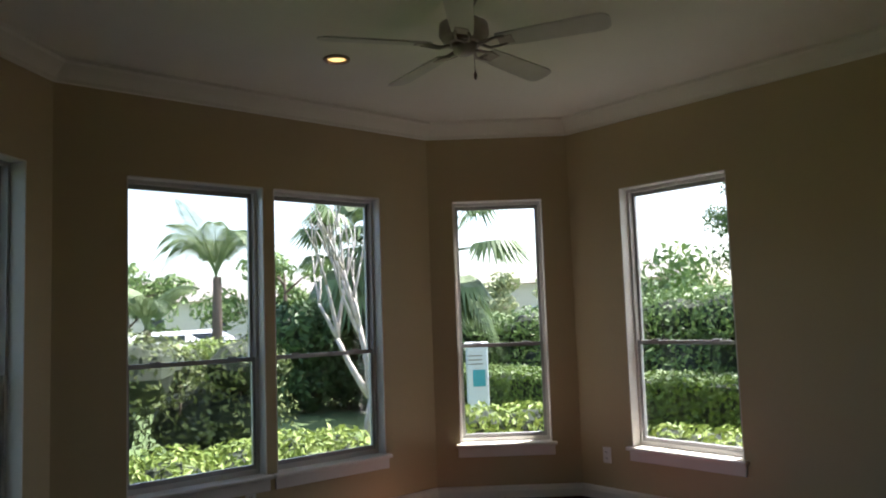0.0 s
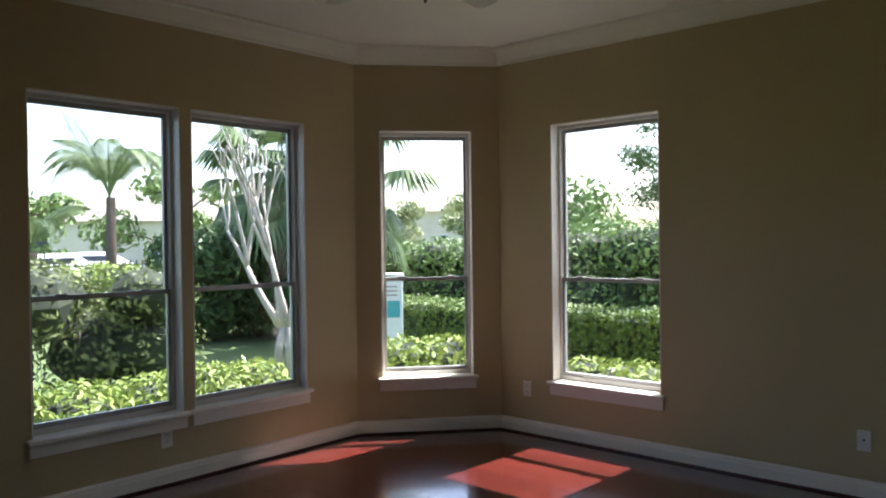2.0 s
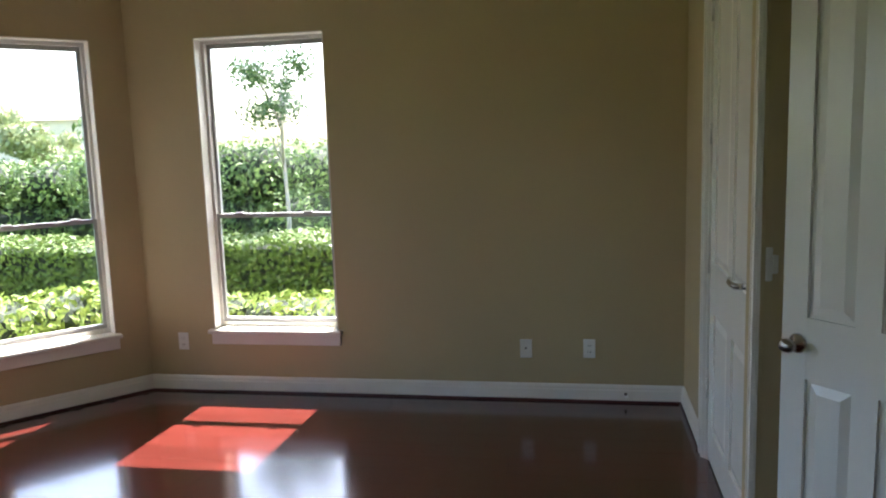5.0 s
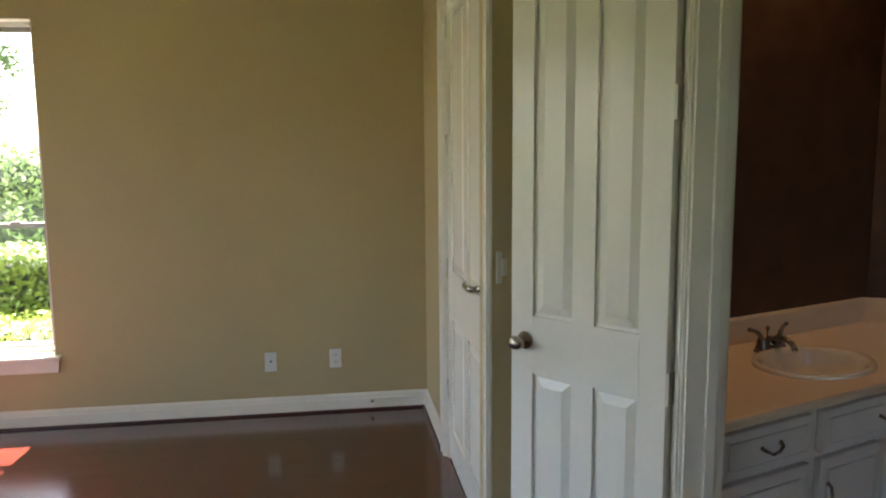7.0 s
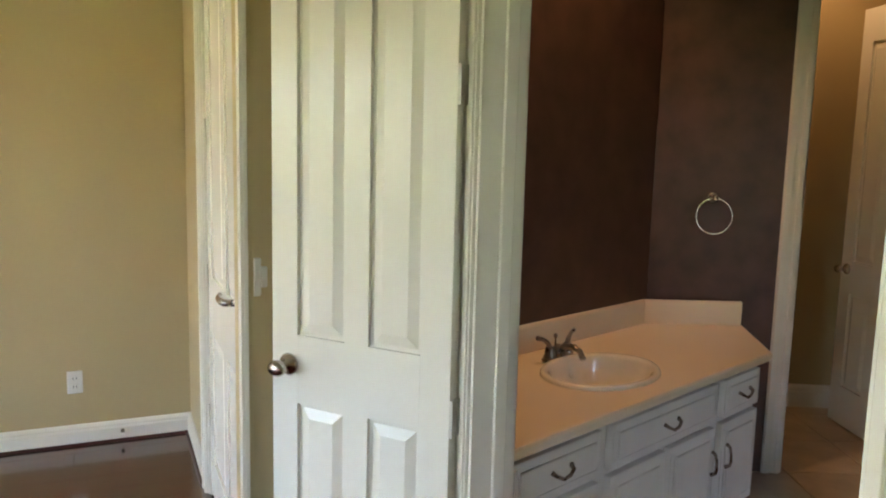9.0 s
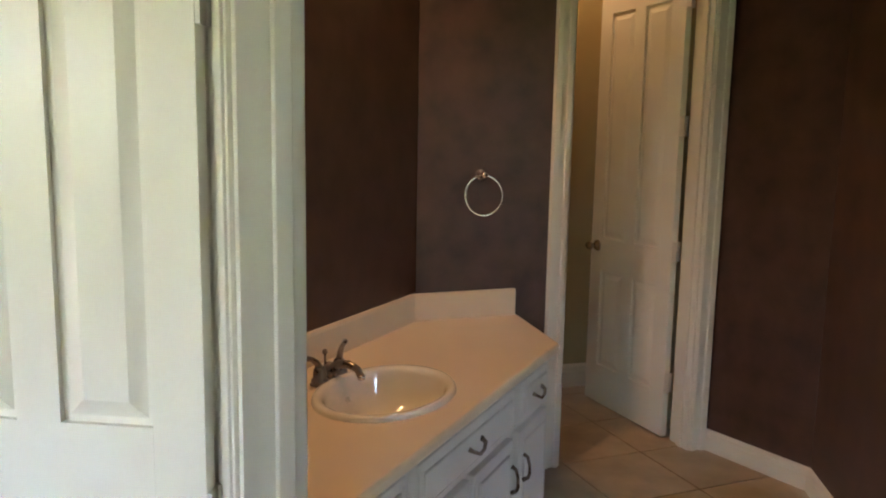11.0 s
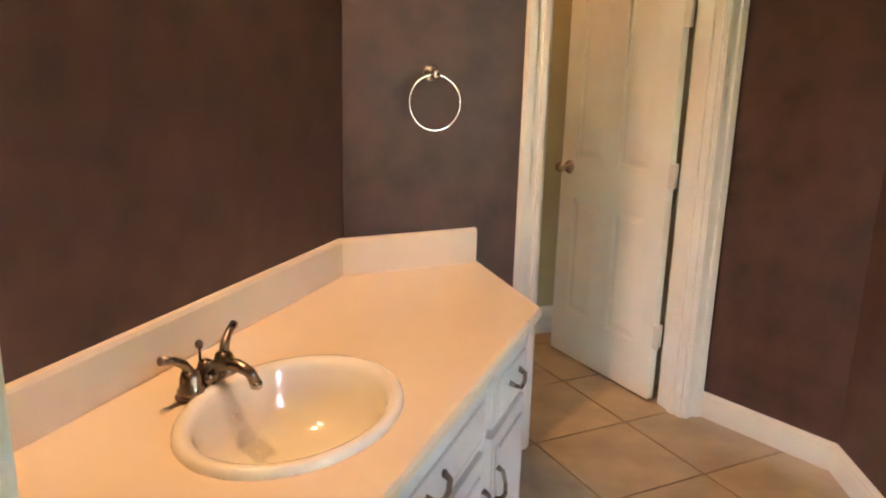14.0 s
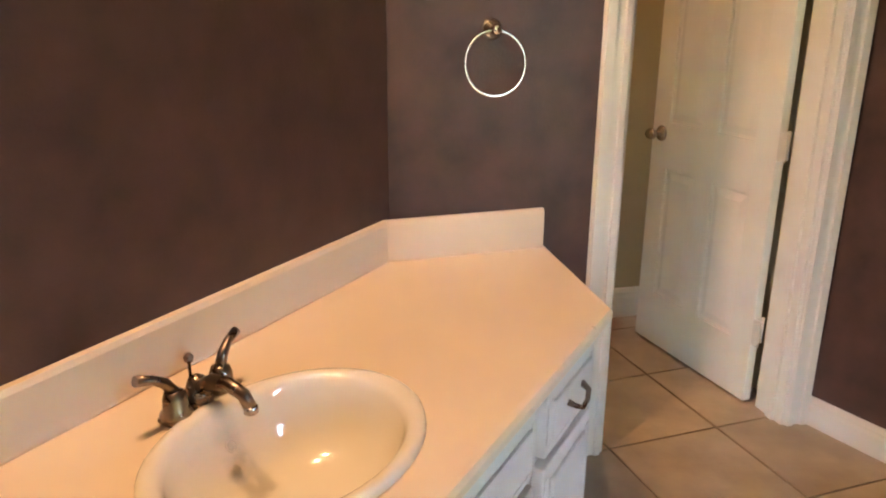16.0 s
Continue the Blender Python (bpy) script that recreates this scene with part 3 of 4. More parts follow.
def ceiling_fan(x, y, first):
    drop = 0.035
    t = thing("ceiling_fan", pose(x, y, -drop), "whitewashed five-blade ceiling fan with a pull chain", "ceiling fan")
    part("canopy", lathe(bmesh.new(), [(0.07, TOP + drop - 0.001), (0.07, TOP + drop - 0.02), (0.045, TOP + drop - 0.06), (0.014, TOP + drop - 0.065), (0.014, TOP - 0.10)], None, 28), M_FANM, t)
    part("motor_housing", lathe(bmesh.new(), [(0.02, 2.88), (0.075, 2.875), (0.115, 2.85), (0.12, 2.80), (0.105, 2.775), (0.085, 2.77), (0.085, 2.755)], None, 32), M_FANM, t)
    part("switch_cup", lathe(bmesh.new(), [(0.062, 2.7545), (0.055, 2.735), (0.050, 2.715), (0.026, 2.702), (0.0, 2.70)], None, 28), M_FANM, t)
    for i in range(5):
        a = math.radians(first + 72 * i)
        r = Matrix.Rotation(a, 4, "Z") @ Matrix.Translation((0, 0, 2.745)) @ Matrix.Rotation(radians(-13), 4, "X")
        bm = bmesh.new()
        for s in (-1, 1):
            tube(bm, [(0.075, 0, 0), (0.12, s * 0.03, -0.012), (0.165, s * 0.036, -0.006), (0.205, s * 0.028, 0.0)], [0.009, 0.007, 0.006, 0.008], 8, r)
        box(bm, 0.17, 0.24, -0.032, 0.032, -0.004, -0.0005, 0.001, r)
        part("blade_iron", bm, M_FANM, t)
        bm = bmesh.new()
        out = [(0.165, -0.05), (0.30, -0.058), (0.63, -0.068), (0.665, -0.062), (0.685, -0.04), (0.69, 0.0), (0.685, 0.04), (0.665, 0.062), (0.63, 0.068), (0.30, 0.058), (0.165, 0.05)]
        lo = [bm.verts.new(r @ Vector((px, py, 0.0))) for px, py in out]
        hi = [bm.verts.new(r @ Vector((px, py, 0.007))) for px, py in out]
        bm.faces.new(lo[::-1])
        bm.faces.new(hi)
        for k in range(len(out)):
            j = (k + 1) % len(out)
            bm.faces.new((lo[k], lo[j], hi[j], hi[k]))
        part("blade", bm, M_FANW, t)
    bm = tube(bmesh.new(), [(0.03, 0.035, 2.69), (0.03, 0.037, 2.62)], 0.0018, 6)
    c = part("pull_chain", bm, M_NICKEL, t)
    part("pull_knob", lathe(bmesh.new(), [(0.002, 2.622), (0.007, 2.612), (0.008, 2.595), (0.004, 2.583), (0, 2.582)], Matrix.Translation((0.03, 0.037, 0)), 10), M_DARKBARK, c, "small dark wooden knob")


ceiling_fan(-0.16, 2.77, 315)

# ---- vanity ----
ANG = math.degrees(math.atan2(0.335, 0.942))
VAN = pose(BI[0], BI[1], 0, 0, 0, ANG)     # x along the counter, y towards the wall; the inner corner is the origin
CZ = 0.757
CUT = Vector((4.495, 3.644, 0))
cut_l = VAN.inverted() @ CUT
tip_l = VAN.inverted() @ Vector((4.231, 3.21, 0))
X0, XF = -1.50, -1.715   # the end against the wall, at the back and at the front
SX, SY, SA, SB = -0.875, -0.378, 0.268, 0.205   # basin centre and half axes


def vanity_top():
    t = thing("vanity_countertop", VAN, "cream cultured marble countertop with a clipped corner and backsplash", "countertop")
    bm = bmesh.new()
    # top with an oval cut-out: bridge between the outline and the oval
    n = 48
    oval = [(SX + (SA - 0.012) * math.cos(2 * math.pi * i / n), SY + (SB - 0.012) * math.sin(2 * math.pi * i / n)) for i in range(n)]
    outer = [(XF, tip_l.y), (tip_l.x, tip_l.y), (cut_l.x, cut_l.y), (-0.004, -0.004), (X0, -0.004)]
    vo = [bm.verts.new((*p, CZ)) for p in outer]
    vi = [bm.verts.new((*p, CZ)) for p in oval]
    es = [bm.edges.new((vo[i], vo[(i + 1) % len(vo)])) for i in range(len(vo))] + [bm.edges.new((vi[i], vi[(i + 1) % n])) for i in range(n)]
    bmesh.ops.triangle_fill(bm, use_beauty=True, use_dissolve=False, edges=es)
    bad = [f for f in bm.faces if ((f.calc_center_median().x - SX) / (SA - 0.012)) ** 2 + ((f.calc_center_median().y - SY) / (SB - 0.012)) ** 2 < 0.96]
    bmesh.ops.delete(bm, geom=bad, context="FACES_ONLY")
    r = bmesh.ops.extrude_face_region(bm, geom=list(bm.faces))
    bmesh.ops.translate(bm, vec=(0, 0, -0.034), verts=[v for v in r["geom"] if isinstance(v, bmesh.types.BMVert)])
    part("slab", bm, M_COUNTER, t)
    # rolled front edge
    bm = bmesh.new()
    pr = [(0.0, CZ - 0.040), (-0.012, CZ - 0.038), (-0.018, CZ - 0.026), (-0.018, CZ - 0.010), (-0.012, CZ - 0.001), (0, CZ + 0.0005)]
    sweep(bm, [(-d, z) for d, z in pr], [(XF, tip_l.y), (tip_l.x, tip_l.y), (cut_l.x, cut_l.y)][::-1])
    part("rolled_edge", bm, M_COUNTER, t)
    bm = bmesh.new()
    d = Vector((cut_l.x, cut_l.y)).normalized()
    pr = [(-0.003, CZ), (-0.019, CZ), (-0.021, CZ + 0.008), (-0.021, CZ + 0.108), (-0.016, CZ + 0.119), (-0.003, CZ + 0.120)]
    sweep(bm, pr, [(X0, 0), (0, 0), (cut_l.x, cut_l.y)])
    part("backsplash", bm, M_COUNTER, t)


vanity_top()


def basin():
    t = thing("sink_basin", VAN @ Matrix.Translation((SX, SY, CZ)), "oval cream porcelain drop-in sink basin in the countertop", "sink")
    n = 48
    prof = [(1.0, 0.0005), (0.995, 0.010), (0.97, 0.017), (0.93, 0.018), (0.88, 0.014), (0.85, 0.006), (0.83, -0.006), (0.80, -0.035), (0.74, -0.075), (0.62, -0.110), (0.42, -0.130), (0.18, -0.138), (0.09, -0.140)]
    bm = bmesh.new()
    rings = [[bm.verts.new((SA * k * math.cos(2 * math.pi * i / n), SB * k * math.sin(2 * math.pi * i / n), z)) for i in range(n)] for k, z in prof]
    for a, b in zip(rings, rings[1:]):
        for i in range(n):
            bm.faces.new((a[i], a[(i + 1) % n], b[(i + 1) % n], b[i])).smooth = True
    bm.faces.new(rings[-1])
    me = part("bowl", bm, M_SINK, t)
    part("drain", lathe(bmesh.new(), [(0.0, -0.133), (0.012, -0.133), (0.020, -0.136), (0.022, -0.139)], None, 20), M_CHROME, t, "polished metal drain")
    part("overflow_ring", lathe(bmesh.new(), [(0.007, 0.0), (0.011, 0.0), (0.011, 0.002), (0.007, 0.002), (0.007, 0.0)], pose(0.0, 0.137, -0.045, 55), 16), M_SINK, t)


basin()


def faucet():
    m = VAN @ Matrix.Translation((SX + 0.015, SY + SB + 0.012, CZ))
    t = thing("bathroom_faucet", m, "aged pewter two-handle centerset faucet behind the sink", "faucet")
    bm = bmesh.new()
    box(bm, -0.078, 0.078, -0.026, 0.026, 0.0005, 0.014, 0.006)
    part("base_plate", bm, M_BRONZE, t)
    bm = bmesh.new()
    lathe(bm, [(0.026, 0.012), (0.025, 0.03), (0.018, 0.05), (0.014, 0.062), (0.0, 0.066)], Matrix.Translation((0, 0.004, 0)), 20)
    tube(bm, [(0, 0.0, 0.040), (0, -0.035, 0.062), (0, -0.075, 0.066), (0, -0.105, 0.055), (0, -0.118, 0.034)], [0.016, 0.015, 0.013, 0.012, 0.012], 14)
    sp = part("spout", bm, M_BRONZE, t)
    part("aerator", lathe(bmesh.new(), [(0.011, 0), (0.013, 0.002), (0.013, 0.012), (0.011, 0.014)], Matrix.Translation((0, -0.119, 0.024)), 16), M_NICKEL, sp)
    part("lift_rod", lathe(bmesh.new(), [(0.003, 0.055), (0.003, 0.085), (0.008, 0.09), (0.009, 0.098), (0.004, 0.105), (0, 0.106)], Matrix.Translation((0, 0.018, 0)), 12), M_BRONZE, t)
    for s in (-1, 1):
        bm = lathe(bmesh.new(), [(0.027, 0.012), (0.028, 0.020), (0.022, 0.030), (0.021, 0.048), (0.017, 0.060), (0.0, 0.066)], Matrix.Translation((s * 0.055, 0, 0)), 20)
        k = part("handle_body", bm, M_BRONZE, t)
        bm = tube(bmesh.new(), [(s * 0.055, 0, 0.058), (s * 0.068, 0.004, 0.080), (s * 0.088, 0.010, 0.094), (s * 0.118, 0.016, 0.103)], [0.011, 0.010, 0.008, 0.0095], 12)
        part("lever", bm, M_BRONZE, k)


faucet()


def cabinet():
    """Face-frame vanity cabinet with drawer fronts over doors."""
    t = thing("vanity_cabinet", VAN, "white painted vanity cabinet with raised-panel drawers and doors", "cabinet")
    y = tip_l.y + 0.035
    xe = tip_l.x - 0.03
    top = CZ - 0.036
    bm = bmesh.new()
    box(bm, XF + 0.02, xe, y, y + 0.018, 0.09, top)
    box(bm, X0, X0 + 0.018, y + 0.018, -0.01, 0.09, top)
    box(bm, X0 + 0.018, xe, y + 0.018, -0.25, 0.09, 0.108)
    part("body", bm, M_CAB, t)
    bm = bmesh.new()
    p = [(xe, y + 0.0), (cut_l.x - 0.02, cut_l.y - 0.012)]
    sweep(bm, [(0.0, 0.0), (0.018, 0.0), (0.018, top), (0.0, top)], p)
    part("end_panel", bm, M_CAB, t)
    part("toe_kick", one_box(X0, xe - 0.06, y + 0.06, y + 0.075, 0, 0.09), M_CAB, t)

    def front(name, x0, x1, z0, z1, handle):
        bm = bmesh.new()
        box(bm, x0, x1, y - 0.030, y - 0.0005, z0, z1, 0.004)
        f = 0.042 if z1 - z0 > 0.2 else 0.03
        a0, a1, c0, c1 = x0 + f, x1 - f, z0 + f, z1 - f
        ob = part(name, bm, M_CAB, t)
        part("panel", one_box(a0, a1, y - 0.0385, y - 0.0302, c0, c1, 0.007), M_CAB, ob)
        for xx in (x0 + 0.010, x0 + 0.020, x1 - 0.026, x1 - 0.016):
            part("flute", one_box(xx, xx + 0.006, y - 0.034, y - 0.0302, c0 - 0.01, c1 + 0.01, 0.002), M_CAB, ob)
        if handle == "h":
            cx, cz = (x0 + x1) / 2, (z0 + z1) / 2
            pts = [(-0.048, 0, 0.010), (-0.042, -0.016, 0.002), (-0.020, -0.026, -0.010), (0.012, -0.026, -0.006), (0.036, -0.020, 0.006), (0.048, 0, 0.012)]
        else:
            cx, cz = (x1 - 0.03 if handle == "r" else x0 + 0.03), z1 - 0.14
            pts = [(0.004, 0, 0.048), (0, -0.016, 0.042), (-0.006, -0.026, 0.014), (-0.004, -0.026, -0.016), (0.004, -0.018, -0.036), (0.006, 0, -0.048)]
        bm = tube(bmesh.new(), [(cx + px, y - 0.038 + py, cz + pz) for px, py, pz in pts], [0.008, 0.006, 0.0055, 0.006, 0.0065, 0.009], 10)
        part("handle", bm, M_BRONZE, ob, "aged pewter bow handle")

    zt = top - 0.025
    zd = zt - 0.155
    front("drawer", xe - 0.330, xe - 0.02, zd, zt, "h")
    front("drawer", xe - 1.11, xe - 0.39, zd, zt, "h")
    front("drawer", xe - 1.61, xe - 1.17, zd, zt, "h")
    front("door", xe - 0.330, xe - 0.02, 0.12, zd - 0.025, "l")
    front("door", xe - 0.73, xe - 0.39, 0.12, zd - 0.025, "r")
    front("door", xe - 1.11, xe - 0.76, 0.12, zd - 0.025, "l")
    front("door", xe - 1.61, xe - 1.17, 0.12, zd - 0.025, "l")


cabinet()


def towel_ring(s, z):
    t = thing("towel_ring", RING @ Matrix.Translation((s, 0, z)), "polished nickel towel ring on a mottled brown wall", "towel ring")
    part("mount", lathe(bmesh.new(), [(0.030, 0.0005), (0.030, 0.005), (0.024, 0.010), (0.022, 0.016), (0.012, 0.020), (0.010, 0.045), (0.014, 0.050), (0.010, 0.056), (0, 0.057)], pose(0, 0, 0, 90), 24), M_CHROME, t)
    bm = bmesh.new()
    n, r = 40, 0.086
    tube(bm, [(r * math.sin(2 * math.pi * i / n), -0.044 + 0.008 * math.cos(2 * math.pi * i / n), -0.088 + r * math.cos(2 * math.pi * i / n)) for i in range(n + 1)], 0.0042, 8)
    part("ring", bm, M_CHROME, t)


towel_ring(0.315, 1.385)


# a row of downlights over the vanity
for dx in (-0.19, 0.19):
    w = VAN @ Vector((SX + dx - 0.05, -0.14, 0))
    downlight(w.x, w.y, 0.80, 130)
downlight(*at_ring(1.0, 0.72), 0.42)

# ---- outdoors ----
GZ = -0.15
bm = bmesh.new()
vs = [bm.verts.new(p) for p in ((-400, -400, GZ), (400, -400, GZ), (400, 400, GZ), (-400, 400, GZ))]
bm.faces.new(vs)
tagged(part("ground", bm, M_GRASS), "green lawn round the house", "lawn", kind="structure")


def hedge(name, a, b, width, z1, mat, count, size, seed, label, category="hedge", rough=0.12, z0=GZ, core=M_CORE):
    """A row of leafy clumps along a-b with stems at the ground."""
    rng = random.Random(seed)
    t = thing(name, pose((a[0] + b[0]) / 2, (a[1] + b[1]) / 2, z0), label, category)
    inv = t.matrix_basis.inverted()
    n = max(3, int(math.hypot(b[0] - a[0], b[1] - a[1]) / (width * 0.45)))
    cs = []
    h = z1 - z0
    for i in range(n):
        k = (i + 0.5) / n
        for zf in ((0.35, 0.72) if h > width * 0.8 else (0.55,)):
            p = inv @ Vector((a[0] + (b[0] - a[0]) * k + rng.uniform(-1, 1) * rough * width, a[1] + (b[1] - a[1]) * k + rng.uniform(-1, 1) * rough * width, z0 + h * zf))
            r = width * 0.5 * rng.uniform(0.85, 1.15)
            rz = h * (1 - zf) * rng.uniform(0.9, 1.1) if zf > 0.5 else h * 0.35
            cs.append((p.x, p.y, p.z, r, r, rz))
    leaves("foliage", mat, t, cs, int(count * 2.4), size * 0.8, 0.4, seed)
    # added opaque lumps that stop the sun and darken the clumps from within
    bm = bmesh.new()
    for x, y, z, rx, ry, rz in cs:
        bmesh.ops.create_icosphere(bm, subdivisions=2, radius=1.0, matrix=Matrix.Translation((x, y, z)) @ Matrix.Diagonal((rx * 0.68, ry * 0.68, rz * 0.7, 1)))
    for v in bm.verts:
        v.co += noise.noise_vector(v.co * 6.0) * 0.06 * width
    part("shade_core", bm, core, t)
    for i in range(n):
        bm = bmesh.new()
        k = (i + 0.5) / n
        p = inv @ Vector((a[0] + (b[0] - a[0]) * k, a[1] + (b[1] - a[1]) * k, z0))
        tube(bm, [(p.x, p.y, -0.03), (p.x + rng.uniform(-.05, .05), p.y, h * 0.3), (p.x + rng.uniform(-.1, .1), p.y + rng.uniform(-.1, .1), h * 0.65)], [0.025, 0.018, 0.008], 6)
        part("stem", bm, M_DARKBARK, t)
    return t


def clipped_hedge(a, b, width, z1):
    """Box hedge sheared flat on top and sides, with a fine leaf skin."""
    m, length = plan(a, b)
    t = thing("box_hedge", m @ Matrix.Translation((0, 0, GZ)), "dense clipped green box hedge on the lawn", "hedge")
    h = z1 - GZ
    # solid dark block added under the leaf skin to hold the sun back
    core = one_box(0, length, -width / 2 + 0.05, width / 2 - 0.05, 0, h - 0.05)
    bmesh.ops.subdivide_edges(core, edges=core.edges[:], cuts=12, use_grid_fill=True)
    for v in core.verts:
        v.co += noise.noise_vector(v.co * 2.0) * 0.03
    part("shade_core", core, M_CORE, t)
    rng = np.random.default_rng(4)
    n = 26000
    face = rng.random(n)
    p = np.stack([rng.random(n) * length, (rng.random(n) - 0.5) * width, rng.random(n) * h], 1)
    nrm = np.zeros((n, 3))
    top, near = face < 0.5, (face >= 0.5)
    p[top, 2], nrm[top, 2] = h, 1
    p[near, 1], nrm[near, 1] = -width / 2, -1
    p += rng.normal(size=(n, 3)) * (0.02, 0.02, 0.018)
    p[:, 2] += 0.03 * np.sin(p[:, 0] * 1.7) + 0.02 * np.sin(p[:, 0] * 4.1)
    nrm += rng.normal(size=(n, 3)) * 0.45
    nrm /= np.linalg.norm(nrm, axis=1)[:, None]
    u = np.cross(nrm, rng.normal(size=(n, 3)))
    u /= np.linalg.norm(u, axis=1)[:, None]
    w = np.cross(nrm, u)
    k = (0.022 + 0.018 * rng.random(n))[:, None]
    v = np.stack([p - u * k, p + w * k * 0.5, p + u * k, p - w * k * 0.5], 1).reshape(-1, 3)
    me = bpy.data.meshes.new("foliage")
    me.from_pydata(v.tolist(), [], np.arange(n * 4).reshape(-1, 4).tolist())
    me.materials.append(M_LEAF_CLIP)
    ob = new("foliage", me)
    ob.parent = t


# low bright shrubs right under the windows
hedge("shrub_row", (-3.25, 1.0), (-3.15, 4.2), 0.9, 0.57, M_LEAF_BRIGHT, 5200, 0.045, 1, "bright green low shrubs under the bay windows", "shrub")
hedge("shrub_row", (-3.0, 4.6), (-2.0, 5.9), 0.9, 0.68, M_LEAF_BRIGHT, 3200, 0.045, 2, "bright yellow-green shrubs under the window", "shrub")
hedge("shrub_row", (-1.6, 6.2), (1.0, 6.2), 0.7, 0.47, M_LEAF_BRIGHT, 3200, 0.045, 3, "bright green low shrubs below the window", "shrub")
# clipped box hedges
clipped_hedge((-6.4, 7.9), (3.5, 8.3), 1.0, 0.66)
hedge("tall_hedge", (-14.5, 11.0), (-4.5, 12.0), 1.8, 1.6, M_LEAF_MID, 17000, 0.06, 5, "tall glossy green hedge screening the garden", "hedge", 0.15)
hedge("tall_hedge", (-5.3, 10.8), (3.5, 10.8), 1.6, 1.8, M_LEAF_MID, 17000, 0.055, 6, "tall pale green flowering hedge behind the box hedge", "hedge", 0.2)
hedge("shrub_row", (-6.2, 1.4), (-5.4, 4.5), 1.3, 1.38, M_LEAF_TWIG, 3600, 0.045, 7, "loose twiggy green shrubs on the lawn", "shrub", 0.25)
hedge("tall_hedge", (-13.0, 3.0), (-12.0, 9.0), 1.4, 1.15, M_LEAF_BRIGHT, 5000, 0.08, 8, "green garden hedge before the street", "hedge", 0.2)
hedge("tall_hedge", (-9.6, 7.0), (-8.6, 9.8), 1.6, 1.75, M_LEAF_DARK, 6000, 0.10, 9, "dark green mass of garden shrubs", "hedge", 0.25)


def tree(name, x, y, height, spread, mat, bark, count, size, seed, label, trunk=0.12, clear=0.45):
    rng = random.Random(seed)
    t = thing(name, pose(x, y, GZ), label, "tree")
    bm = bmesh.new()
    top = [(0, 0, -0.05), (0.05, 0.02, height * 0.3), (0.0, 0.05, height * 0.6), (0.06, 0, height * 0.85)]
    tube(bm, top, [trunk, trunk * 0.8, trunk * 0.5, trunk * 0.15], 8)
    part("trunk", bm, bark, t)
    cs = []
    bm = bmesh.new()
    for i in range(11):
        a, z = rng.uniform(0, 6.28), height * rng.uniform(clear, 0.95)
        r = spread * rng.uniform(0.4, 0.9) * (1.15 - z / height * 0.5)
        e = (r * math.cos(a), r * math.sin(a), z)
        tube(bm, [(0.02, 0.02, z - height * 0.2), (e[0] * 0.5, e[1] * 0.5, z - height * 0.06), e], [trunk * 0.35, trunk * 0.2, 0.01], 6)
        cr = spread * rng.uniform(0.22, 0.42)
        cs.append((*e, cr, cr, cr * 0.7))
    part("limbs", bm, bark, t)
    leaves("crown", mat, t, cs, count, size, 0.75, seed)


def bare_tree(x, y):
    """Pruned crape myrtle: pale forked trunks with no leaves."""
    rng = random.Random(21)
    t = thing("crape_myrtle", pose(x, y, GZ), "leafless pruned tree with smooth pale forked trunks", "tree")

    def grow(p, d, length, r, depth, bm):
        pts, rr = [p], [r]
        for i in range(4):
            d = (d + Vector((rng.uniform(-.14, .14), rng.uniform(-.14, .14), 0.05))).normalized()
            p = p + d * length / 4
            pts.append(p)
            rr.append(r * (1 - 0.09 * (i + 1)))
        tube(bm, pts, rr, 8)
        if depth:
            for s in range(2 if depth < 3 else 3):
                side = Vector((rng.uniform(-1, 1), rng.uniform(-1, 1), 0))
                grow(p, (d + side * 0.42 + Vector((0, 0, 0.18))).normalized(), length * rng.uniform(0.62, 0.9), r * 0.62, depth - 1, bm)

    fork = Vector((0.03, 0.02, 0.62))
    for dx, dy in ((-0.05, -0.03), (0.05, 0.04)):
        part("stem", tube(bmesh.new(), [(dx, dy, -0.05), (dx * 0.9, dy * 1.2, 0.3), fork + Vector((dx, dy, 0)) * 0.5], [0.062, 0.055, 0.05], 10), M_BARK, t)
    for k, (dx, dy) in enumerate(((-0.48, -0.46), (-0.22, -0.26), (-0.06, 0.02), (0.13, 0.10))):
        bm = bmesh.new()
        grow(fork + Vector((dx, dy, 0)) * 0.1, Vector((dx, dy, 1)).normalized(), (0.85, 0.75, 0.9, 0.75)[k], 0.048, 3, bm)
        part("trunk", bm, M_BARK, t)


bare_tree(-5.58, 6.0)


def frond(bm, base, a, length, droop, n=44, width=0.40):
    """Feather frond: a stalk that rises and arches over, with many narrow hanging leaflets."""
    pts = []
    for i in range(n + 1):
        k = i / n
        r = length * 0.75 * k ** 1.35
        z = length * (1.05 * k - (0.25 + droop) * k ** 3)
        pts.append(base + Vector((math.cos(a) * r, math.sin(a) * r, z)))
    tube(bm, pts, [0.024 * (1 - 0.85 * i / n) for i in range(n + 1)], 5)
    side = Vector((-math.sin(a), math.cos(a), 0))
    for i in range(7, n + 1):
        p = pts[i]
        d = (pts[i] - pts[i - 1]).normalized()
        w = width * math.sin(math.pi * (i / n) ** 0.8) + 0.07
        for s in (-1, 1):
            mid = p + side * s * w * 0.55 + d * w * 0.45
            tip = p + side * s * w * 0.9 + d * w * 0.7 - Vector((0, 0, w * 0.6))
            q = d * 0.014
            bm.faces.new([bm.verts.new(c) for c in (p - q, mid - q, tip, mid + q, p + q)])
    return bm


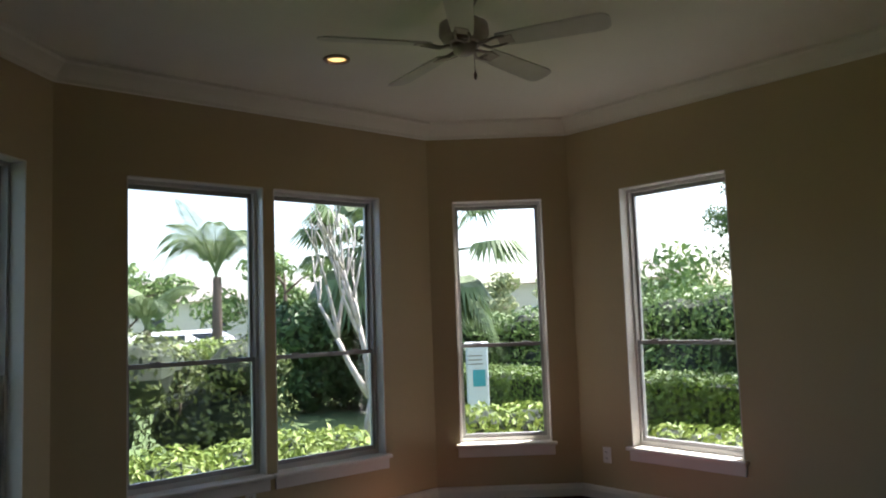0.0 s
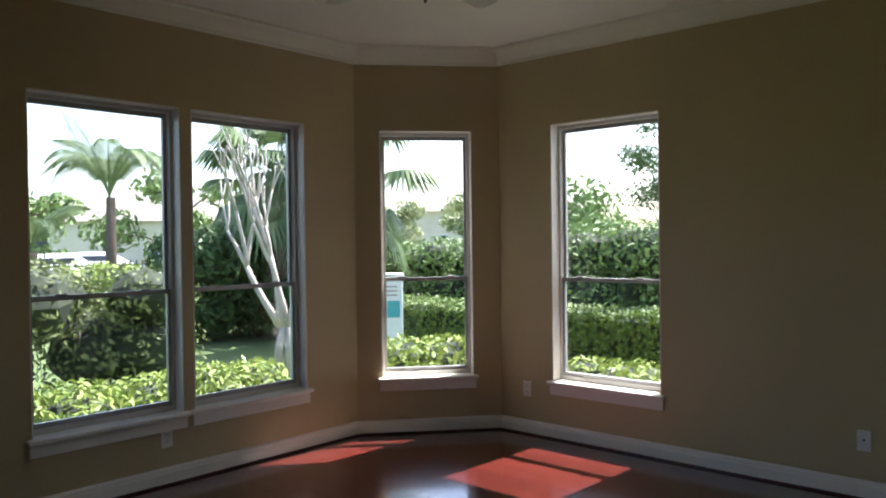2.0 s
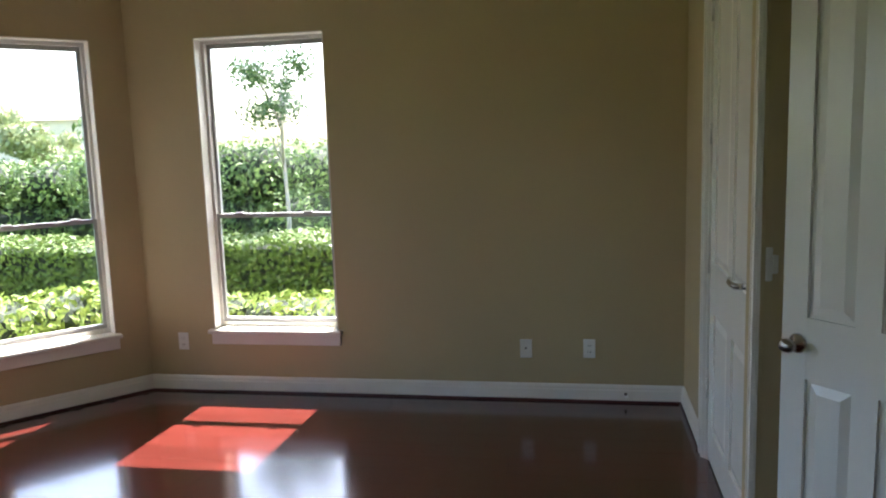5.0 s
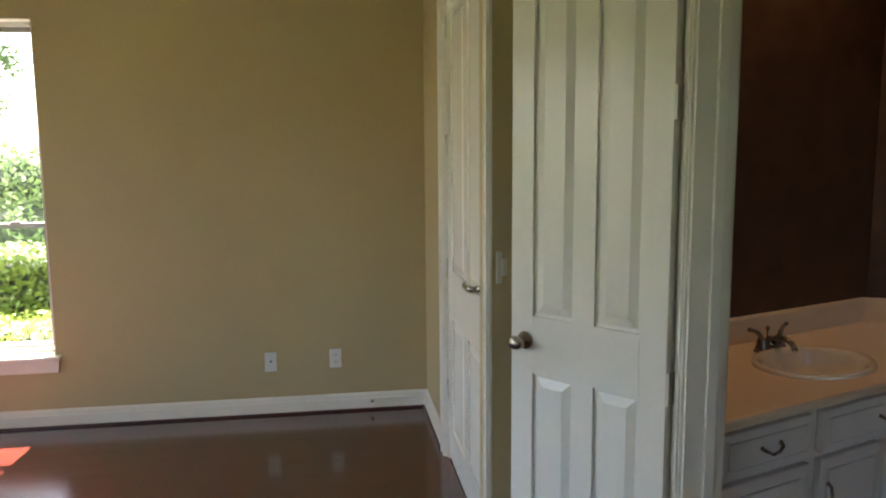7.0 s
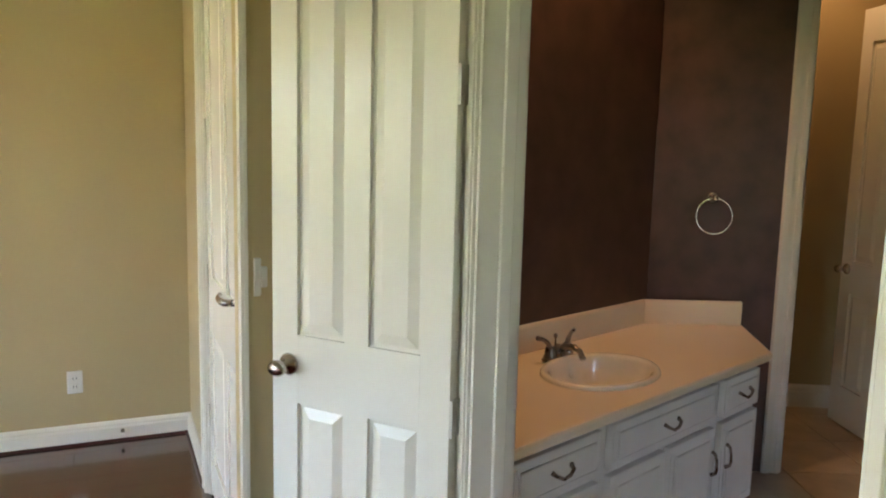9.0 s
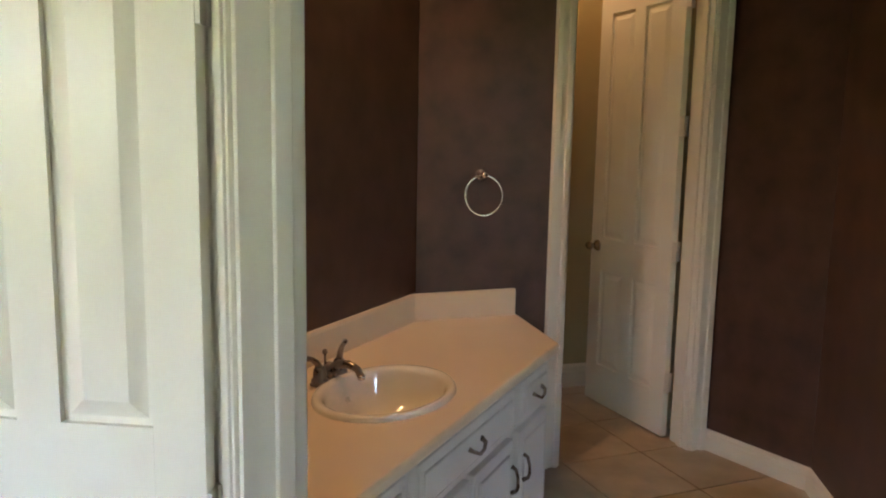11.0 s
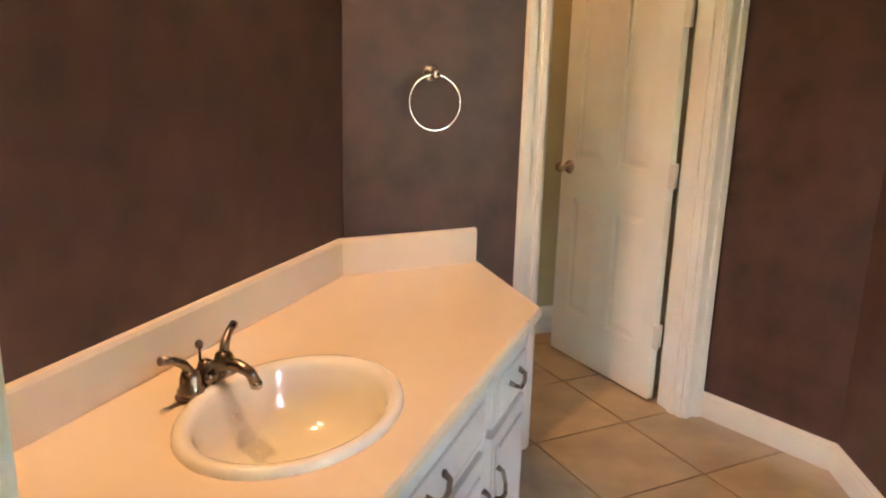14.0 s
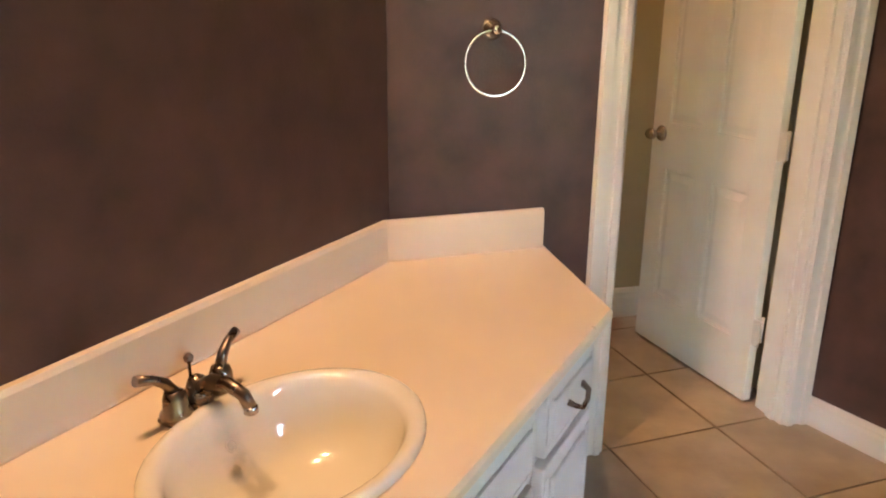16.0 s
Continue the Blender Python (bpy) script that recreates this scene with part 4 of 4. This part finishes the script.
def fan_frond(bm, base, a, up, length):
    d = Vector((math.cos(a) * math.cos(up), math.sin(a) * math.cos(up), math.sin(up)))
    hub = base + d * length
    tube(bm, [base, base + d * length * 0.5, hub], [0.016, 0.012, 0.008], 5)
    side = d.cross(Vector((0, 0, 1))).normalized()
    n = 24
    for i in range(n):
        an = (i / (n - 1) - 0.5) * 3.6
        v = (d * math.cos(an) + side * math.sin(an)).normalized()
        ln = length * 0.75 * (0.75 + 0.25 * math.cos(an))
        q = v.cross(d.cross(side)).normalized() * 0.038
        m2 = hub + v * ln * 0.55
        tip = hub + v * ln - Vector((0, 0, ln * 0.55))
        bm.faces.new([bm.verts.new(c) for c in (hub, m2 + q, tip, m2 - q)])


def palm(name, x, y, height, count, length, seed, label, fan=False, trunk=0.13):
    rng = random.Random(seed)
    t = thing(name, pose(x, y, GZ), label, "palm tree")
    bm = bmesh.new()
    tube(bm, [(0, 0, -0.05), (0.04, 0, height * 0.5), (0, 0.03, height)], [trunk * 1.2, trunk, trunk * 0.8], 10)
    part("trunk", bm, M_DARKBARK, t)
    for i in range(count):
        bm = bmesh.new()
        a = 2 * math.pi * i / count + rng.uniform(-.2, .2)
        if fan:
            fan_frond(bm, Vector((0, 0, height)), a, rng.uniform(-0.9, 1.0), length * rng.uniform(0.8, 1.1))
        else:
            frond(bm, Vector((0, 0, height)), a, length * rng.uniform(0.8, 1.1), rng.uniform(-0.05, 0.7))
        part("frond", bm, M_PALM if fan else M_FEATHER, t)


palm("fan_palm", -8.6, 8.2, 2.8, 40, 0.95, 31, "shaggy fan palm with hanging fronds", True, 0.11)
palm("fan_palm", -7.9, 9.0, 2.7, 30, 1.1, 32, "fan palm behind the shrubs", True, 0.10)
palm("feather_palm", -15.5, 8.4, 2.75, 14, 2.3, 33, "tall feathery palm across the lawn")
palm("feather_palm", -17.5, 7.4, 1.5, 10, 1.7, 34, "smaller feathery palm across the lawn")
tree("garden_tree", -2.15, 9.3, 3.2, 0.80, M_LEAF_DARK, M_BARK, 3000, 0.030, 41, "slender tree with sparse dark leaves behind the hedge", 0.035, 0.62)
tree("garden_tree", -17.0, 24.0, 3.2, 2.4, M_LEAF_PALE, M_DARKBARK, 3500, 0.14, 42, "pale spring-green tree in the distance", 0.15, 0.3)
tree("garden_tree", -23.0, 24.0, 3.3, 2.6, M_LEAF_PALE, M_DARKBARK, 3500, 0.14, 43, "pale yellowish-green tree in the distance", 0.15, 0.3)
tree("garden_tree", -25.0, 15.5, 4.2, 3.4, M_LEAF_MID, M_DARKBARK, 3500, 0.16, 44, "leafy green tree across the street", 0.15, 0.3)
tree("garden_tree", -27.0, 10.0, 3.6, 3.2, M_LEAF_MID, M_DARKBARK, 3500, 0.16, 45, "leafy green street tree", 0.15, 0.3)
tree("garden_tree", -10.0, 19.0, 2.9, 2.6, M_LEAF_MID, M_DARKBARK, 2600, 0.13, 46, "leafy green tree behind the hedge", 0.12, 0.4)


def utility_box(x, y, turn):
    t = thing("utility_cabinet", pose(x, y, GZ, 0, 0, turn), "pale grey utility cabinet with a teal label", "utility box")
    part("body", one_box(-0.13, 0.13, -0.10, 0.10, 0, 1.22, 0.02), M_UTIL, t)
    part("lid", one_box(-0.145, 0.145, -0.115, 0.115, 1.221, 1.265, 0.015), M_UTIL, t)
    part("label", one_box(-0.06, 0.09, -0.104, -0.1005, 0.74, 0.94), M_LABEL, t, "teal rectangular label")
    bm = bmesh.new()
    for i in range(3):
        box(bm, -0.11, 0.06, -0.103, -0.1005, 1.00 + i * 0.05, 1.015 + i * 0.05)
    part("lettering_bars", bm, M_ROOF, t)


utility_box(-4.47, 6.78, 50)


def fence(a, b, z1):
    m, length = plan(a, b)
    t = thing("garden_fence", m @ Matrix.Translation((0, 0, GZ)), "dark metal picket fence beyond the lawn", "fence")
    for z in (0.15, z1 - 0.12):
        part("rail", one_box(0, length, -0.015, 0.015, z, z + 0.035), M_FENCE, t)
    me = None
    n = int(length / 0.14)
    for i in range(n):
        if me is None:
            ob = part("picket", one_box(-0.012, 0.012, -0.03, -0.0155, 0, z1), M_FENCE, t)
            me = ob.data
        else:
            ob = new("picket", me)
            ob.parent = t
        ob.matrix_basis = Matrix.Translation((0.07 + i * 0.14, 0, 0))


fence((-14.6, 4.0), (-15.0, 12.0), 1.3)
fence((-4.0, 12.9), (5.0, 13.3), 1.5)
bm = one_box(-27.0, -19.0, -60, 60, GZ - 0.04, GZ + 0.01)
tagged(part("road", bm, M_ASPHALT), "grey asphalt street beyond the lawn", "road", kind="structure")


def car(x, y, turn, mat, label):
    t = thing("parked_car", pose(x, y, GZ + 0.01, 0, 0, turn), label, "car", "cars parked on the street")
    bm = bmesh.new()
    side = [(-2.2, 0.35), (-2.2, 0.75), (-1.9, 0.92), (-1.35, 0.97), (-0.85, 1.38), (0.75, 1.42), (1.45, 1.0), (2.1, 0.88), (2.2, 0.6), (2.2, 0.35)]
    rows = []
    for w, k in ((-0.88, 1), (-0.70, 0), (0.70, 0), (0.88, 1)):
        rows.append([bm.verts.new((px, w if pz < 1.2 else w * (0.8 if k else 0.85), pz - (0.03 if k else 0))) for px, pz in side])
    for r0, r1 in zip(rows, rows[1:]):
        for i in range(len(side)):
            j = (i + 1) % len(side)
            bm.faces.new((r0[i], r0[j], r1[j], r1[i]))
    bm.faces.new(rows[0])
    bm.faces.new(rows[-1])
    part("body", bm, mat, t)
    for sx in (-1.35, 1.35):
        for sy in (-0.80, 0.80):
            w = part("wheel", lathe(bmesh.new(), [(0.0, -0.09), (0.22, -0.09), (0.31, -0.08), (0.32, 0.0), (0.31, 0.08), (0.22, 0.09), (0, 0.09)], pose(sx, sy, 0.32, 90), 20), M_TYRE, t)
    for s in (-1, 1):
        part("side_window", one_box(-0.75, 0.70, s * 0.80 - 0.01, s * 0.80 + 0.01, 1.0, 1.30, 0.005), M_PANE, t)


car(-20.5, 8.6, 92, M_CAR, "white parked car on the street")
car(-20.6, 13.4, 88, M_CARD, "dark parked car on the street")
car(-23.4, 11.0, 91, M_CAR, "white parked car on the street")


def house(x, y, turn, w, d, h, label):
    t = thing("house", pose(x, y, GZ, 0, 0, turn), label, "house")
    part("wall", one_box(-w / 2, w / 2, -d / 2, d / 2, 0, h), M_STUCCO, t)
    bm = bmesh.new()
    e, rz = 0.5, h + 1.9
    q = [(-w / 2 - e, -d / 2 - e, h), (w / 2 + e, -d / 2 - e, h), (w / 2 + e, d / 2 + e, h), (-w / 2 - e, d / 2 + e, h)]
    lo = [bm.verts.new(p) for p in q]
    r = [bm.verts.new((-w / 4, 0, rz)), bm.verts.new((w / 4, 0, rz))]
    for f in ((lo[0], lo[1], r[1], r[0]), (lo[1], lo[2], r[1]), (lo[2], lo[3], r[0], r[1]), (lo[3], lo[0], r[0])):
        bm.faces.new(f)
    bm.faces.new(lo[::-1])
    part("roof", bm, M_ROOF, t)
    for i in range(3):
        for z in (0.9, 3.4):
            if z + 1.2 < h:
                cx = -w / 3 + i * w / 3
                p = part("window", one_box(cx - 0.6, cx + 0.6, -d / 2 - 0.05, -d / 2 - 0.005, z, z + 1.3, 0.01), M_TRIM, t)
                part("pane", one_box(cx - 0.52, cx + 0.52, -d / 2 - 0.07, -d / 2 - 0.051, z + 0.08, z + 1.22), M_PANE, p)


house(-60, 24.0, 60, 14, 8, 3.4, "cream stucco house across the street")
house(-52, 36, 50, 14, 9, 3.4, "cream stucco house with a grey hipped roof")
house(-40, 56, 30, 16, 9, 4.2, "two-storey cream house beyond the trees")

# ---- floor pieces ----
def x_min(y):
    if y > 4.163:
        return -2.16 + (y - 4.163) / 0.837 * 0.718
    if y > 1.47:
        return -2.16
    if y > 0.6:
        return -2.16 + (1.47 - y) / 0.87 * 0.787
    return -1.37


def x_max(y):
    return 2.03 if y > 3.40 else 2.52


PW, y = 0.16, -2.0
rngf = random.Random(5)
while y < 5.0:
    a, b = max(x_min(y + 0.01), x_min(y + PW - 0.01)), min(x_max(y + 0.01), x_max(y + PW - 0.01))
    x = a - rngf.uniform(0.1, 1.0)
    while x < b:
        ln = rngf.choice((0.9, 1.2, 1.2, 1.5))
        s, e = max(a, x), min(b, x + ln)
        if e - s > 0.03:
            bm = one_box(-(e - s) / 2 + 0.0008, (e - s) / 2 - 0.0008, 0.0008, PW - 0.0008, -0.0055, 0.0)
            part("plank", bm, M_PLANK, FLOOR, m=Matrix.Translation(((s + e) / 2, y, FZ)))
        x += ln
    y += PW

# stone tiles, aligned with the angled wall
TS = 0.44
tm = pose(4.765, 3.52, 0, 0, 0, -23)
bm = one_box(0.004, TS - 0.004, 0.004, TS - 0.004, -0.0055, 0.0, 0.0012)
first = None
for i in range(-8, 6):
    for j in range(-8, 6):
        c = tm @ Vector(((i + 0.5) * TS, (j + 0.5) * TS, 0))
        if not (2.9 < c.x < 6.2 and 0.5 < c.y < 4.7) or (c.y > 3.55 and c.x < 4.3):
            continue
        if c.x > 5.85 or (c.y < 1.82 and c.x > 4.42) or (1.82 <= c.y < 2.6 and c.x > 4.5 + (c.y - 1.82) * 1.35):
            continue
        m = tm @ Matrix.Translation((i * TS, j * TS, 0))
        if first is None:
            first = part("tile", bm, M_TILE, TILES, m=m)
        else:
            ob = new("tile", first.data)
            ob.parent = TILES
            ob.matrix_basis = m
part("threshold", one_box(2.52, 2.90, 0.5, 3.3, -0.005, 0.0005), M_TILE, TILES)
